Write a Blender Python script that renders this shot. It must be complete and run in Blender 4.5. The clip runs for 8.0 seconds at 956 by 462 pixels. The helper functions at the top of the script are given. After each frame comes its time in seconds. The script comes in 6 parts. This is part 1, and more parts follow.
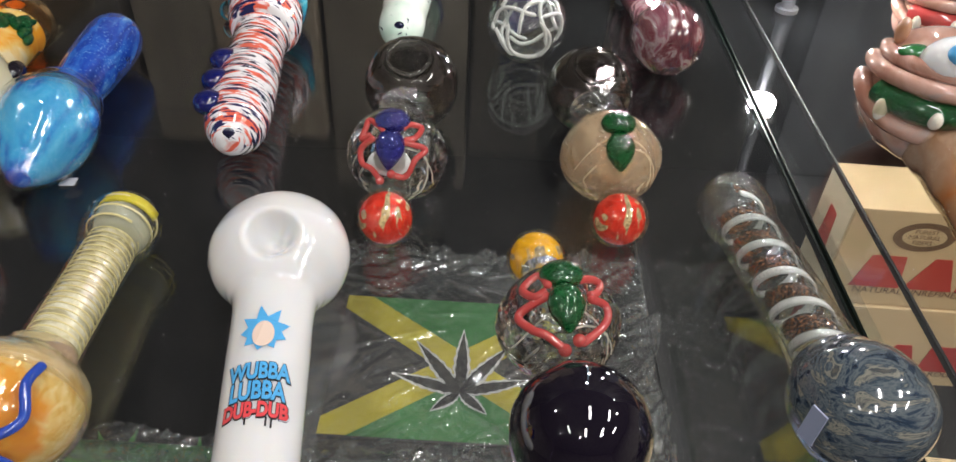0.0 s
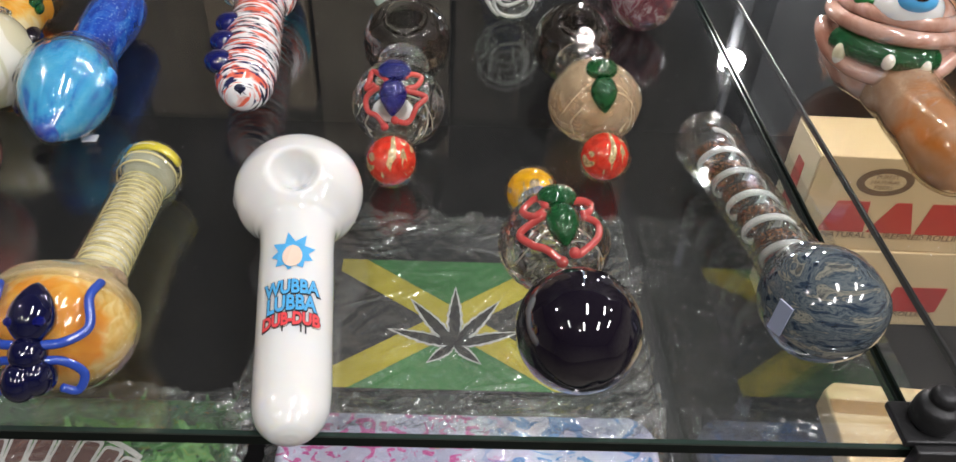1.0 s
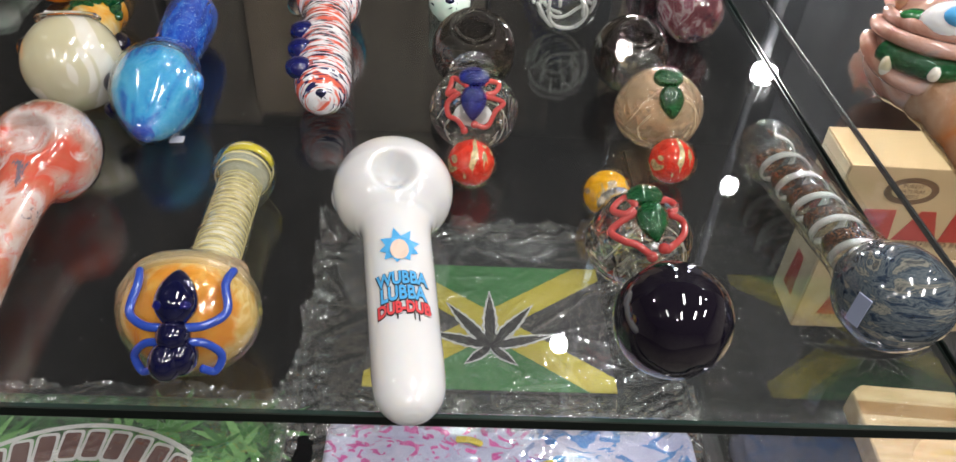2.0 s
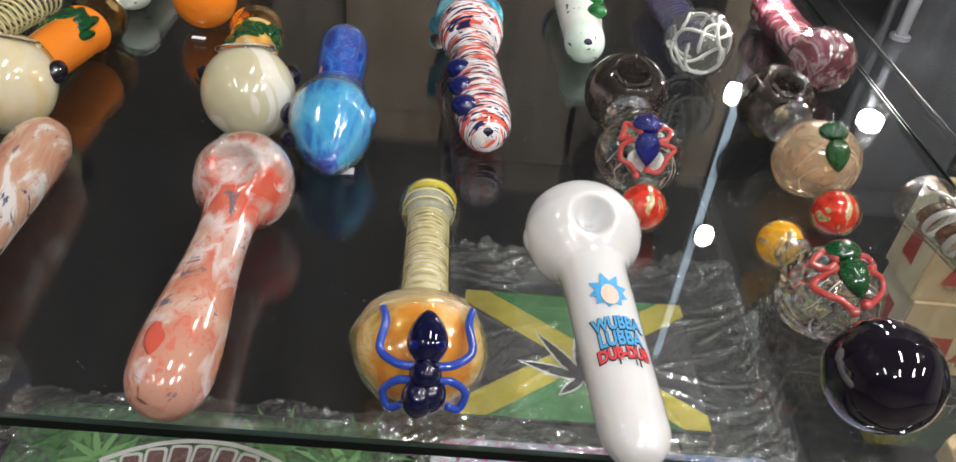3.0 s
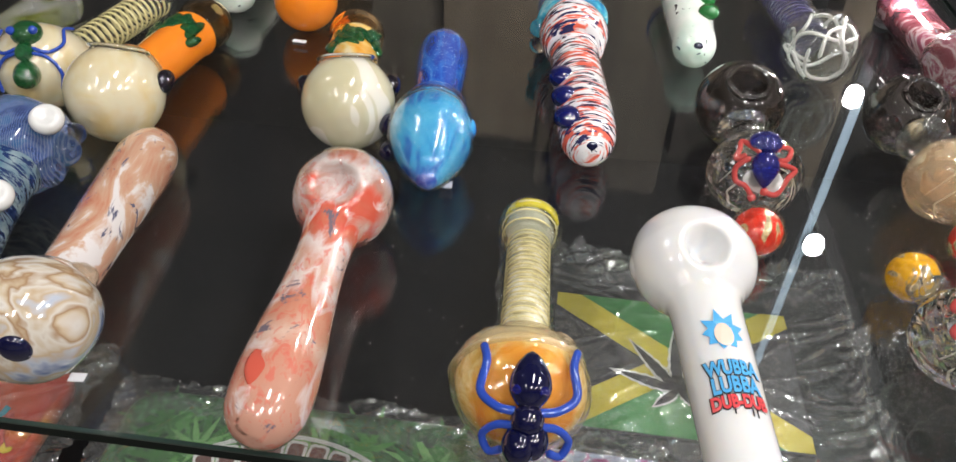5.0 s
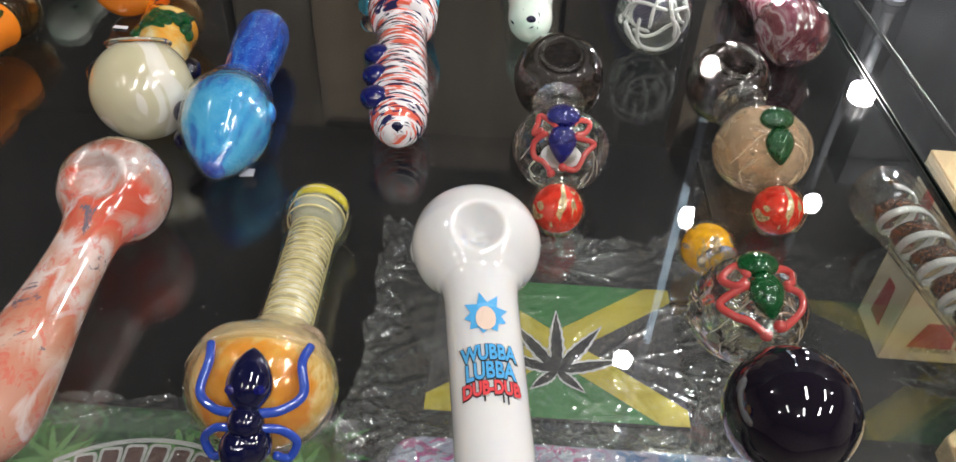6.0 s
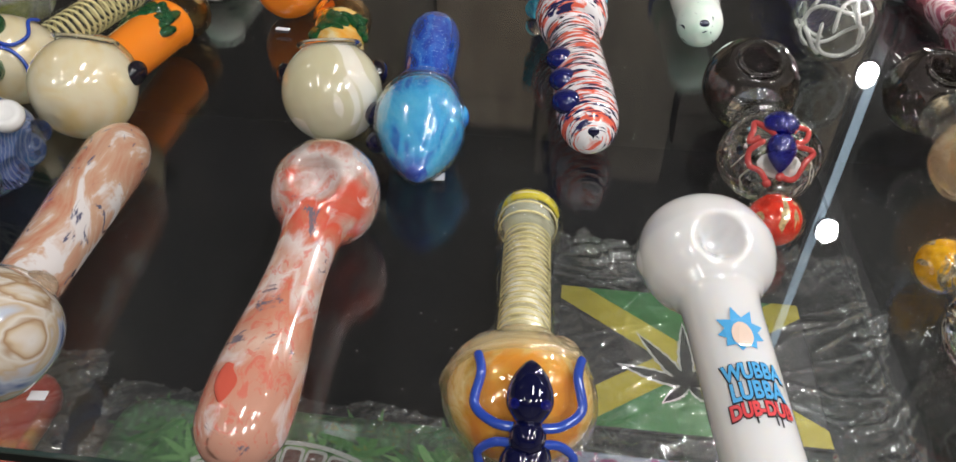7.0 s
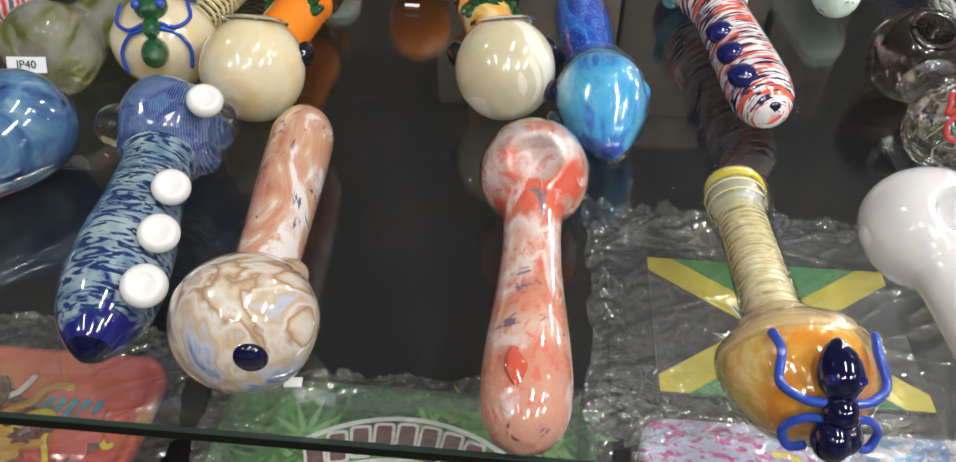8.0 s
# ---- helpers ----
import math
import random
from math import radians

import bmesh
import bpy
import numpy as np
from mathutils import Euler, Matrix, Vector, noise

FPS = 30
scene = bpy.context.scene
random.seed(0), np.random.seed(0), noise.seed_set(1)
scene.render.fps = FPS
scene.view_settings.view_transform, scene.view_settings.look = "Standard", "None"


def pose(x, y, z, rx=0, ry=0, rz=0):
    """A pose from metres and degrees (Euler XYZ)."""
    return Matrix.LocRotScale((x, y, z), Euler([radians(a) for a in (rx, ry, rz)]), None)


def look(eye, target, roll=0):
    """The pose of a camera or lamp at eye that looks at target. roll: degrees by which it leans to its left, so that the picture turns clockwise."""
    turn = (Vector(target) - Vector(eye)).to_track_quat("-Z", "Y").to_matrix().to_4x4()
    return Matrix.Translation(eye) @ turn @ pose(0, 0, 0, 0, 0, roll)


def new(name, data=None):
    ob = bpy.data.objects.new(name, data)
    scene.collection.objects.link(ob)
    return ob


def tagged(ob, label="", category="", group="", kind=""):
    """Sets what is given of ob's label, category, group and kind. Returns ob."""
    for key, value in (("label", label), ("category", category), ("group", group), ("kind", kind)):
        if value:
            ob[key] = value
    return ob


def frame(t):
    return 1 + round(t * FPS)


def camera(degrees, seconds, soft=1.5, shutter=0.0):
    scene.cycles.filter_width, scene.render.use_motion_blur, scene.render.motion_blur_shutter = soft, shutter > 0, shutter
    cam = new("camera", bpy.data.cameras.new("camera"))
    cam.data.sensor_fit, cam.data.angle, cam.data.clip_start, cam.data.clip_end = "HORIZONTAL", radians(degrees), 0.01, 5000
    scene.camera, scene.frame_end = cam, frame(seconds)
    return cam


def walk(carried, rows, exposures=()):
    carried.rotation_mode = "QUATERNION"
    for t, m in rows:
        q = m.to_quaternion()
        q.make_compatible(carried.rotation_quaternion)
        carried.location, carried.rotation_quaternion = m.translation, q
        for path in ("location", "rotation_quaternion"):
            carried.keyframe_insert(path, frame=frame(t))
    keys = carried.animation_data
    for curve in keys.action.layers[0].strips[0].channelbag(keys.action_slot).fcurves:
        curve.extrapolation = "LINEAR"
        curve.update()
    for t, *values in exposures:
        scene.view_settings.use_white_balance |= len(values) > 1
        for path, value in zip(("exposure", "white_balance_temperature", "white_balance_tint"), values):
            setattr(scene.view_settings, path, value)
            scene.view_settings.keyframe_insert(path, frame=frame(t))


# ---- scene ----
cam = camera(63.0, 8.0)
PATH = [
    (0, (0.08, 0.06, 0.195), (0.071, 1.607, -1.072), 3.1),
    (0.5, (0.077, 0.045, 0.197), (0.128, 1.57, -1.096), 3.2),
    (1, (0.072, 0.027, 0.198), (0.122, 1.548, -1.099), 2.8),
    (1.2, (0.071, 0.019, 0.198), (0.12, 1.544, -1.095), 2.7),
    (2.3, (0.019, 0.011, 0.206), (0.104, 1.556, -1.06), 4.4),
    (2.5, (0.009, 0.011, 0.208), (0.095, 1.562, -1.053), 4.7),
    (3, (-0.037, 0.01, 0.21), (0.017, 1.581, -1.026), 5.7),
    (3.5, (-0.079, 0.006, 0.216), (-0.156, 1.554, -1.048), 4.5),
    (4, (-0.097, 0.009, 0.218), (-0.263, 1.56, -1.033), 3.1),
    (4.2, (-0.087, 0.014, 0.218), (-0.246, 1.563, -1.037), 3.0),
    (5.3, (-0.024, 0.032, 0.213), (-0.177, 1.55, -1.08), 1.6),
    (5.5, (-0.006, 0.034, 0.212), (-0.114, 1.552, -1.086), 2.1),
    (6, (0.021, 0.046, 0.208), (-0.033, 1.555, -1.104), 2.2),
    (6.5, (0.011, 0.048, 0.202), (-0.077, 1.555, -1.11), 2.5),
    (7, (-0.043, 0.048, 0.201), (-0.212, 1.557, -1.1), 0.6),
    (7.5, (-0.088, 0.043, 0.2), (-0.239, 1.526, -1.133), 0.0),
    (8, (-0.127, 0.041, 0.203), (-0.251, 1.505, -1.154), 0.5),
]
walk(cam, [(t, look(eye, target, roll)) for t, eye, target, roll in PATH],
     [(0.0, 0.18), (1.0, 0.34), (3.0, 0.36), (4.0, 0.62), (5.5, 0.38), (6.0, 0.24), (7.0, 0.22), (8.0, 0.58)])


# ---- room light: shop ceiling strips and the lamp poles of the showcase ----
world = bpy.data.worlds.new("world")
world.use_nodes = True
world.node_tree.nodes["Background"].inputs[0].default_value = (0.9, 0.95, 1.0, 1)
world.node_tree.nodes["Background"].inputs[1].default_value = 0.02
scene.world = world
STRIP_WATTS = 7.5


def area_lamp(name, m, sx, sy, watts, colour=(1.0, 0.972, 0.95)):
    d = bpy.data.lights.new(name, "AREA")
    d.shape, d.size, d.size_y, d.energy, d.color = "RECTANGLE", sx, sy, watts, colour
    ob = new(name, d)
    ob.matrix_world = m
    return ob


CEILING = 1.75
DOWNLIGHTS = [(-1.6, -1.3), (-0.2, -1.6), (1.2, -1.3), (-1.5, 0.4), (1.9, 0.4), (0.4, 2.4)]
STRIPS = [(-0.80, -0.95), (0.15, -1.20), (1.10, -1.10), (2.05, -0.85), (-1.30, 1.90), (0.80, 1.70), (1.75, 1.50), (0.30, 0.05), (1.30, 0.10)]
for sx, sy in STRIPS:
    area_lamp("strip_lamp", look((sx, sy, CEILING - 0.075), (sx, sy, -1)), 0.09, 0.62, STRIP_WATTS * (0.80 + 0.52 * sx))
for sx, sy in DOWNLIGHTS:
    d = bpy.data.lights.new("downlight_lamp", "AREA")
    d.shape, d.size, d.energy, d.color = "DISK", 0.06, 7.0, (1.0, 0.975, 0.95)
    new("downlight_lamp", d).matrix_world = look((sx, sy, CEILING - 0.035), (sx * 0.3, sy * 0.3 + 0.2, 0))


# ---- materials ----
def mat(name, colour=(0.8, 0.8, 0.8), rough=0.4, metal=0.0, trans=0.0, coat=0.0, ior=1.45, sss=0.0, emit=0.0):
    m = bpy.data.materials.new(name)
    m.use_nodes = True
    p = m.node_tree.nodes["Principled BSDF"]
    p.inputs["Base Color"].default_value = (*colour, 1)
    p.inputs["Roughness"].default_value = rough
    p.inputs["Metallic"].default_value = metal
    p.inputs["Transmission Weight"].default_value = trans
    p.inputs["Coat Weight"].default_value = coat
    p.inputs["Coat Roughness"].default_value = 0.02
    p.inputs["IOR"].default_value = ior
    if sss:
        p.inputs["Subsurface Weight"].default_value = sss
        p.inputs["Subsurface Radius"].default_value = (1, 0.8, 0.6)
        p.inputs["Subsurface Scale"].default_value = 0.004
    if emit:
        p.inputs["Emission Color"].default_value = (*colour, 1)
        p.inputs["Emission Strength"].default_value = emit
    return m


def nodes_of(m):
    return m.node_tree.nodes, m.node_tree.links, m.node_tree.nodes["Principled BSDF"]


def coords(m, scale=(1, 1, 1), turn=(0, 0, 0), shift=0.0):
    n, l, p = nodes_of(m)
    tc, mp = n.new("ShaderNodeTexCoord"), n.new("ShaderNodeMapping")
    mp.inputs["Scale"].default_value = scale
    mp.inputs["Rotation"].default_value = [radians(a) for a in turn]
    mp.inputs["Location"].default_value = (shift, shift * 1.7, shift * 0.6)
    l.new(tc.outputs["Object"], mp.inputs["Vector"])
    return mp.outputs["Vector"]


def ramp(m, fac, stops, constant=False):
    n, l, p = nodes_of(m)
    r = n.new("ShaderNodeValToRGB")
    if constant:
        r.color_ramp.interpolation = "CONSTANT"
    e = r.color_ramp.elements
    while len(e) < len(stops):
        e.new(0.5)
    for el, (pos, c) in zip(e, stops):
        el.position, el.color = pos, (*c, 1)
    l.new(fac, r.inputs["Fac"])
    return r.outputs["Color"]


def noise_tex(m, vec, scale, detail=4.0, distort=0.0, rough=0.55):
    n, l, p = nodes_of(m)
    t = n.new("ShaderNodeTexNoise")
    t.inputs["Scale"].default_value, t.inputs["Detail"].default_value = scale, detail
    t.inputs["Distortion"].default_value, t.inputs["Roughness"].default_value = distort, rough
    l.new(vec, t.inputs["Vector"])
    return t.outputs["Fac"]


def wave_tex(m, vec, scale, distort, detail=2.0, dscale=1.0, axis="Y"):
    n, l, p = nodes_of(m)
    t = n.new("ShaderNodeTexWave")
    t.bands_direction = axis
    t.inputs["Scale"].default_value, t.inputs["Distortion"].default_value = scale, distort
    t.inputs["Detail"].default_value, t.inputs["Detail Scale"].default_value = detail, dscale
    l.new(vec, t.inputs["Vector"])
    return t.outputs["Fac"]


def blend(m, fac, a, b, kind="MIX"):
    n, l, p = nodes_of(m)
    x = n.new("ShaderNodeMix")
    x.data_type, x.blend_type = "RGBA", kind
    for value, slot in ((fac, 0), (a, 6), (b, 7)):
        if isinstance(value, (int, float)):
            x.inputs[slot].default_value = value
        elif isinstance(value, tuple):
            x.inputs[slot].default_value = (*value, 1)
        else:
            l.new(value, x.inputs[slot])
    return x.outputs[2]


def paint(m, colour):
    n, l, p = nodes_of(m)
    l.new(colour, p.inputs["Base Color"])
    return m


def bump(m, fac, strength=0.1, dist=0.001):
    n, l, p = nodes_of(m)
    b = n.new("ShaderNodeBump")
    b.inputs["Strength"].default_value, b.inputs["Distance"].default_value = strength, dist
    l.new(fac, b.inputs["Height"])
    l.new(b.outputs["Normal"], p.inputs["Normal"])
    return m


def glaze(name, **k):
    """Coloured art glass: a bright coat over the colour."""
    return mat(name, rough=k.pop("rough", 0.12), coat=1.0, ior=1.5, **k)


def lumpy(m, scale=90.0, strength=0.12):
    return bump(m, noise_tex(m, coords(m), scale, 2.0), strength, 0.002)


CLEAR = mat("clear_glass", (0.97, 0.98, 0.97), 0.0, trans=1.0)
lumpy(CLEAR, 70, 0.15)
AMBER = mat("amber_glass", (0.95, 0.72, 0.45), 0.0, trans=1.0)
lumpy(AMBER, 80, 0.2)
PEACH = mat("peach_glass", (0.92, 0.72, 0.54), 0.0, trans=0.74, coat=0.5)
bump(PEACH, noise_tex(PEACH, coords(PEACH, (1, 1, 2.5)), 70, 2.0, 1.2), 0.8, 0.004)


def thin_glass(name, tint, gain=0.9, base=0.045, wavy=0.0, rough=0.0, scale=80.0, veil=None):
    """Glass in thin walls: what lies behind shows straight through, and the slant drives the gloss. veil: (share,
    colour) of milky glass or of painted haze.
    """
    m = bpy.data.materials.new(name)
    m.use_nodes = True
    n, l = m.node_tree.nodes, m.node_tree.links
    p = n["Principled BSDF"]
    clear, gloss, mix, lw = (n.new(k) for k in ("ShaderNodeBsdfTransparent", "ShaderNodeBsdfGlossy", "ShaderNodeMixShader", "ShaderNodeLayerWeight"))
    clear.inputs[0].default_value = (*tint, 1)
    gloss.inputs["Roughness"].default_value = rough
    lw.inputs["Blend"].default_value = 0.5
    power, times = n.new("ShaderNodeMath"), n.new("ShaderNodeMath")
    power.operation, times.operation = "POWER", "MULTIPLY_ADD"
    power.inputs[1].default_value, times.inputs[1].default_value, times.inputs[2].default_value = 4.5, gain, base
    times.use_clamp = True
    l.new(lw.outputs["Facing"], power.inputs[0])
    l.new(power.outputs[0], times.inputs[0])
    l.new(times.outputs[0], mix.inputs[0])
    l.new(clear.outputs[0], mix.inputs[1])
    if veil:
        over = n.new("ShaderNodeMixShader")
        over.inputs[0].default_value = veil[0]
        p.inputs["Base Color"].default_value = (*veil[1], 1)
        p.inputs["Roughness"].default_value = 0.2
        l.new(clear.outputs[0], over.inputs[1])
        l.new(p.outputs[0], over.inputs[2])
        l.new(over.outputs[0], mix.inputs[1])
    else:
        n.remove(p)
    l.new(gloss.outputs[0], mix.inputs[2])
    l.new(mix.outputs[0], n["Material Output"].inputs[0])
    if wavy:
        tc, t, bp = n.new("ShaderNodeTexCoord"), n.new("ShaderNodeTexNoise"), n.new("ShaderNodeBump")
        t.inputs["Scale"].default_value, t.inputs["Distortion"].default_value = scale, 1.0
        bp.inputs["Strength"].default_value, bp.inputs["Distance"].default_value = wavy, 0.004
        l.new(tc.outputs["Object"], t.inputs["Vector"])
        l.new(t.outputs["Fac"], bp.inputs["Height"])
        l.new(bp.outputs["Normal"], lw.inputs["Normal"])
        l.new(bp.outputs["Normal"], gloss.inputs["Normal"])
    return m


# The shelf's faint bluish veil paints the haze of lamp glare on dusty glass.
PANE = thin_glass("shelf_glass", (0.975, 0.99, 0.985), 0.95, 0.085, veil=(0.0045, (0.80, 0.86, 0.95)))
THIN = thin_glass("thin_clear_glass", (0.96, 0.97, 0.96), 1.0, 0.07, 0.6, 0.04, 90.0, (0.012, (0.80, 0.80, 0.78)))
# Clear bowl glass; the tint paints in the darkness seen through it.
DARKENED_CLEAR = thin_glass("smoky_glass", (0.36, 0.33, 0.325), 1.0, 0.10, 0.6, 0.02, 45.0, (0.02, (0.7, 0.6, 0.5)))
THIN_WARM = thin_glass("thin_warm_glass", (0.97, 0.93, 0.84), 0.9, 0.09, 0.5, 0.04)
CREAM_THICK = thin_glass("thick_cream_glass", (0.95, 0.88, 0.70), 0.9, 0.10, 0.9, 0.04, 60.0, (0.34, (0.86, 0.74, 0.46)))
CREAM_SHELL = thin_glass("cream_shell_glass", (0.97, 0.92, 0.78), 0.9, 0.10, 0.9, 0.04, 60.0, (0.09, (0.80, 0.62, 0.30)))
WAVY = mat("wavy_clear_glass", (1.0, 0.98, 0.95), 0.0, trans=1.0, ior=1.5)
bump(WAVY, noise_tex(WAVY, coords(WAVY, (1, 1, 1.6)), 48, 1.5, 1.2), 1.0, 0.005)
WAVY_PEACH = mat("wavy_peach_glass", (1.0, 0.78, 0.54), 0.0, trans=0.80, ior=1.5, coat=0.4)
bump(WAVY_PEACH, noise_tex(WAVY_PEACH, coords(WAVY_PEACH, (1, 1, 1.6)), 48, 1.5, 1.2), 1.0, 0.005)
EDGE = mat("glass_edge", (0.003, 0.006, 0.005), 0.3)
EDGE.node_tree.nodes["Principled BSDF"].inputs["Specular IOR Level"].default_value = 0.15
EDGE_LINE = mat("glass_edge_light", (0.02, 0.035, 0.03), 0.15, coat=0.5)
BLACK_GLASS = glaze("black_glass", colour=(0.006, 0.004, 0.010), rough=0.03)
NAVY = glaze("cobalt_glass", colour=(0.004, 0.007, 0.085), rough=0.04)
NAVY_DEEP = glaze("deep_cobalt_glass", colour=(0.002, 0.003, 0.028), rough=0.03)
COBALT_CLEAR = mat("cobalt_clear", (0.006, 0.012, 0.26), 0.02, trans=0.6, coat=1.0)
bump(COBALT_CLEAR, noise_tex(COBALT_CLEAR, coords(COBALT_CLEAR), 260, 1.0), 0.8, 0.002)
bump(COBALT_CLEAR, noise_tex(COBALT_CLEAR, coords(COBALT_CLEAR), 230, 2), 1.0, 0.004)
BLUE_ARM = glaze("blue_rod", colour=(0.02, 0.06, 0.36))
GREEN = mat("green_clear", (0.006, 0.13, 0.034), 0.02, trans=0.55, coat=1.0)
bump(GREEN, noise_tex(GREEN, coords(GREEN), 260, 1.0), 0.8, 0.002)
bump(GREEN, noise_tex(GREEN, coords(GREEN), 230, 2), 1.0, 0.004)
GREEN_SOLID = glaze("green_glass", colour=(0.015, 0.13, 0.03))
CORAL = glaze("coral_rod", colour=(0.42, 0.055, 0.05))
RED_PATCH = glaze("red_patch_glass", colour=(0.48, 0.085, 0.055))


def swirl_core(name, bright, deep, pale, shift=0.0):
    """Broad bright ribbons with clear, darker gaps that hold fine gold thread."""
    m = glaze(name, colour=bright)
    gap = ramp(m, noise_tex(m, coords(m), 420, 3, 1.5), [(0.42, tuple(0.6 * c for c in pale)), (0.60, tuple(min(1.0, 1.4 * c) for c in pale))])
    ribbon = ramp(m, noise_tex(m, coords(m, (1, 1, 1)), 300, 2), [(0.35, deep), (0.6, bright)])
    where = ramp(m, noise_tex(m, coords(m, (1.5, 0.8, 0.8), (15, 25, 35), shift), 75, 2, 1.6), [(0.555, (1, 1, 1)), (0.58, (0, 0, 0))])
    paint(m, blend(m, where, gap, ribbon))
    return m


RED_RIBBON = swirl_core("red_swirl_core", (0.78, 0.05, 0.03), (0.50, 0.03, 0.02), (0.50, 0.40, 0.24))
YELLOW_RIBBON = swirl_core("yellow_swirl_core", (0.84, 0.48, 0.015), (0.62, 0.33, 0.01), (0.34, 0.28, 0.16), 0.31)
WHITE_ROD = glaze("white_rod", colour=(0.62, 0.62, 0.60))
MILK_CORE = thin_glass("milky_core_glass", (0.95, 0.95, 0.92), 0.8, 0.06, 0.6, 0.05, 140.0, (0.52, (0.82, 0.80, 0.62)))
YELLOW_GLASS = glaze("yellow_glass", colour=(0.66, 0.56, 0.03))
m = WOUND_CORE = glaze("wound_cream_glass", colour=(0.7, 0.62, 0.36), rough=0.15)
lines = ramp(m, wave_tex(m, coords(m, (1, 1, 1), (0, 0, 3)), 66, 1.6, 2.0, 0.6), [(0.55, (0, 0, 0)), (0.80, (1, 1, 1))])
pale = ramp(m, noise_tex(m, coords(m), 110, 4, 1.2), [(0.35, (0.56, 0.49, 0.27)), (0.50, (0.74, 0.68, 0.47)), (0.66, (0.86, 0.83, 0.70))])
gaps = ramp(m, noise_tex(m, coords(m), 190, 2, 0.5), [(0.42, (0, 0, 0)), (0.56, (0.6, 0.6, 0.6))])
paint(m, blend(m, blend(m, 1.0, lines, gaps, "MULTIPLY"), pale, (0.28, 0.23, 0.10)))
CREAM_ROD = glaze("cream_rod", colour=(0.78, 0.68, 0.34))
PALE_ROD = glaze("pale_rod", colour=(0.74, 0.70, 0.60), rough=0.06)
PURPLE_ROD = glaze("purple_rod", colour=(0.07, 0.06, 0.20))
WHITE = glaze("white_glass", colour=(0.70, 0.70, 0.705), rough=0.12, sss=0.5)
CABOCHON = glaze("white_dot_glass", colour=(0.66, 0.66, 0.65), rough=0.25)
ORANGE = glaze("orange_glass", colour=(0.85, 0.24, 0.015), sss=0.2)
TAG_WHITE = mat("tag_paper", (0.75, 0.76, 0.80), 0.6)
LABEL_BLUE = mat("label_paper_blue", (0.30, 0.34, 0.47), 0.6)
INK = mat("ink", (0.02, 0.02, 0.025), 0.5)
PRINT_BLUE = mat("print_blue", (0.08, 0.38, 0.72), 0.3, coat=0.6)
PRINT_RED = mat("print_red", (0.72, 0.07, 0.08), 0.3, coat=0.6)
PRINT_PALE = mat("print_pale", (0.75, 0.58, 0.48), 0.3, coat=0.6)
METAL = mat("clamp_metal", (0.035, 0.035, 0.038), 0.42, metal=0.6)
lumpy(METAL, 300, 0.15)
STEEL = mat("lamp_steel", (0.55, 0.56, 0.58), 0.25, metal=1.0)
RUBBER = mat("black_seal", (0.012, 0.012, 0.013), 0.5)

m = CREAM = glaze("cream_glass", colour=(0.8, 0.7, 0.45), sss=0.3)
v = coords(m)
paint(m, blend(m, ramp(m, noise_tex(m, v, 45, 3, 0.6), [(0.45, (0, 0, 0)), (0.72, (1, 1, 1))]), (0.64, 0.58, 0.41), (0.60, 0.44, 0.18)))
m = CREAM_PALE = glaze("pale_cream_glass", colour=(0.8, 0.7, 0.45), sss=0.3)
v = coords(m)
paint(m, ramp(m, noise_tex(m, v, 30, 2, 0.8), [(0.35, (0.52, 0.48, 0.32)), (0.485, (0.57, 0.53, 0.38)), (0.50, (0.70, 0.66, 0.57)), (0.75, (0.75, 0.72, 0.65))]))

m = ORANGE_FUME = glaze("fumed_orange_glass", colour=(0.8, 0.4, 0.05), sss=0.2)
v = coords(m)
paint(m, ramp(m, noise_tex(m, v, 38, 4, 1.4), [(0.3, (0.66, 0.20, 0.01)), (0.46, (0.76, 0.33, 0.02)), (0.55, (0.78, 0.50, 0.14)), (0.66, (0.78, 0.66, 0.38))]))
m = AMBER_BOWL = glaze("amber_bowl_glass", colour=(0.8, 0.4, 0.05), sss=0.2)
n, l, p = nodes_of(m)
far = n.new("ShaderNodeVectorMath")
far.operation = "DISTANCE"
l.new(coords(m), far.inputs[0])
far.inputs[1].default_value = (0.0, -0.014, 0.032)
stir = n.new("ShaderNodeMath")
stir.operation, stir.inputs[1].default_value = "MULTIPLY_ADD", 0.016
l.new(noise_tex(m, coords(m), 90, 3, 1.0), stir.inputs[0])
l.new(far.outputs["Value"], stir.inputs[2])
inner = ramp(m, noise_tex(m, coords(m), 60, 4, 1.6), [(0.35, (0.74, 0.24, 0.01)), (0.5, (0.82, 0.36, 0.02)), (0.64, (0.84, 0.52, 0.12))])
outer = ramp(m, noise_tex(m, coords(m, (1, 1, 1.8)), 130, 3, 1.2), [(0.35, (0.70, 0.46, 0.12)), (0.55, (0.82, 0.68, 0.36)), (0.7, (0.86, 0.80, 0.58))])
zone = n.new("ShaderNodeMapRange")
zone.inputs["From Min"].default_value, zone.inputs["From Max"].default_value = 0.0245, 0.0285
l.new(stir.outputs[0], zone.inputs["Value"])
paint(m, blend(m, zone.outputs["Result"], inner, outer))

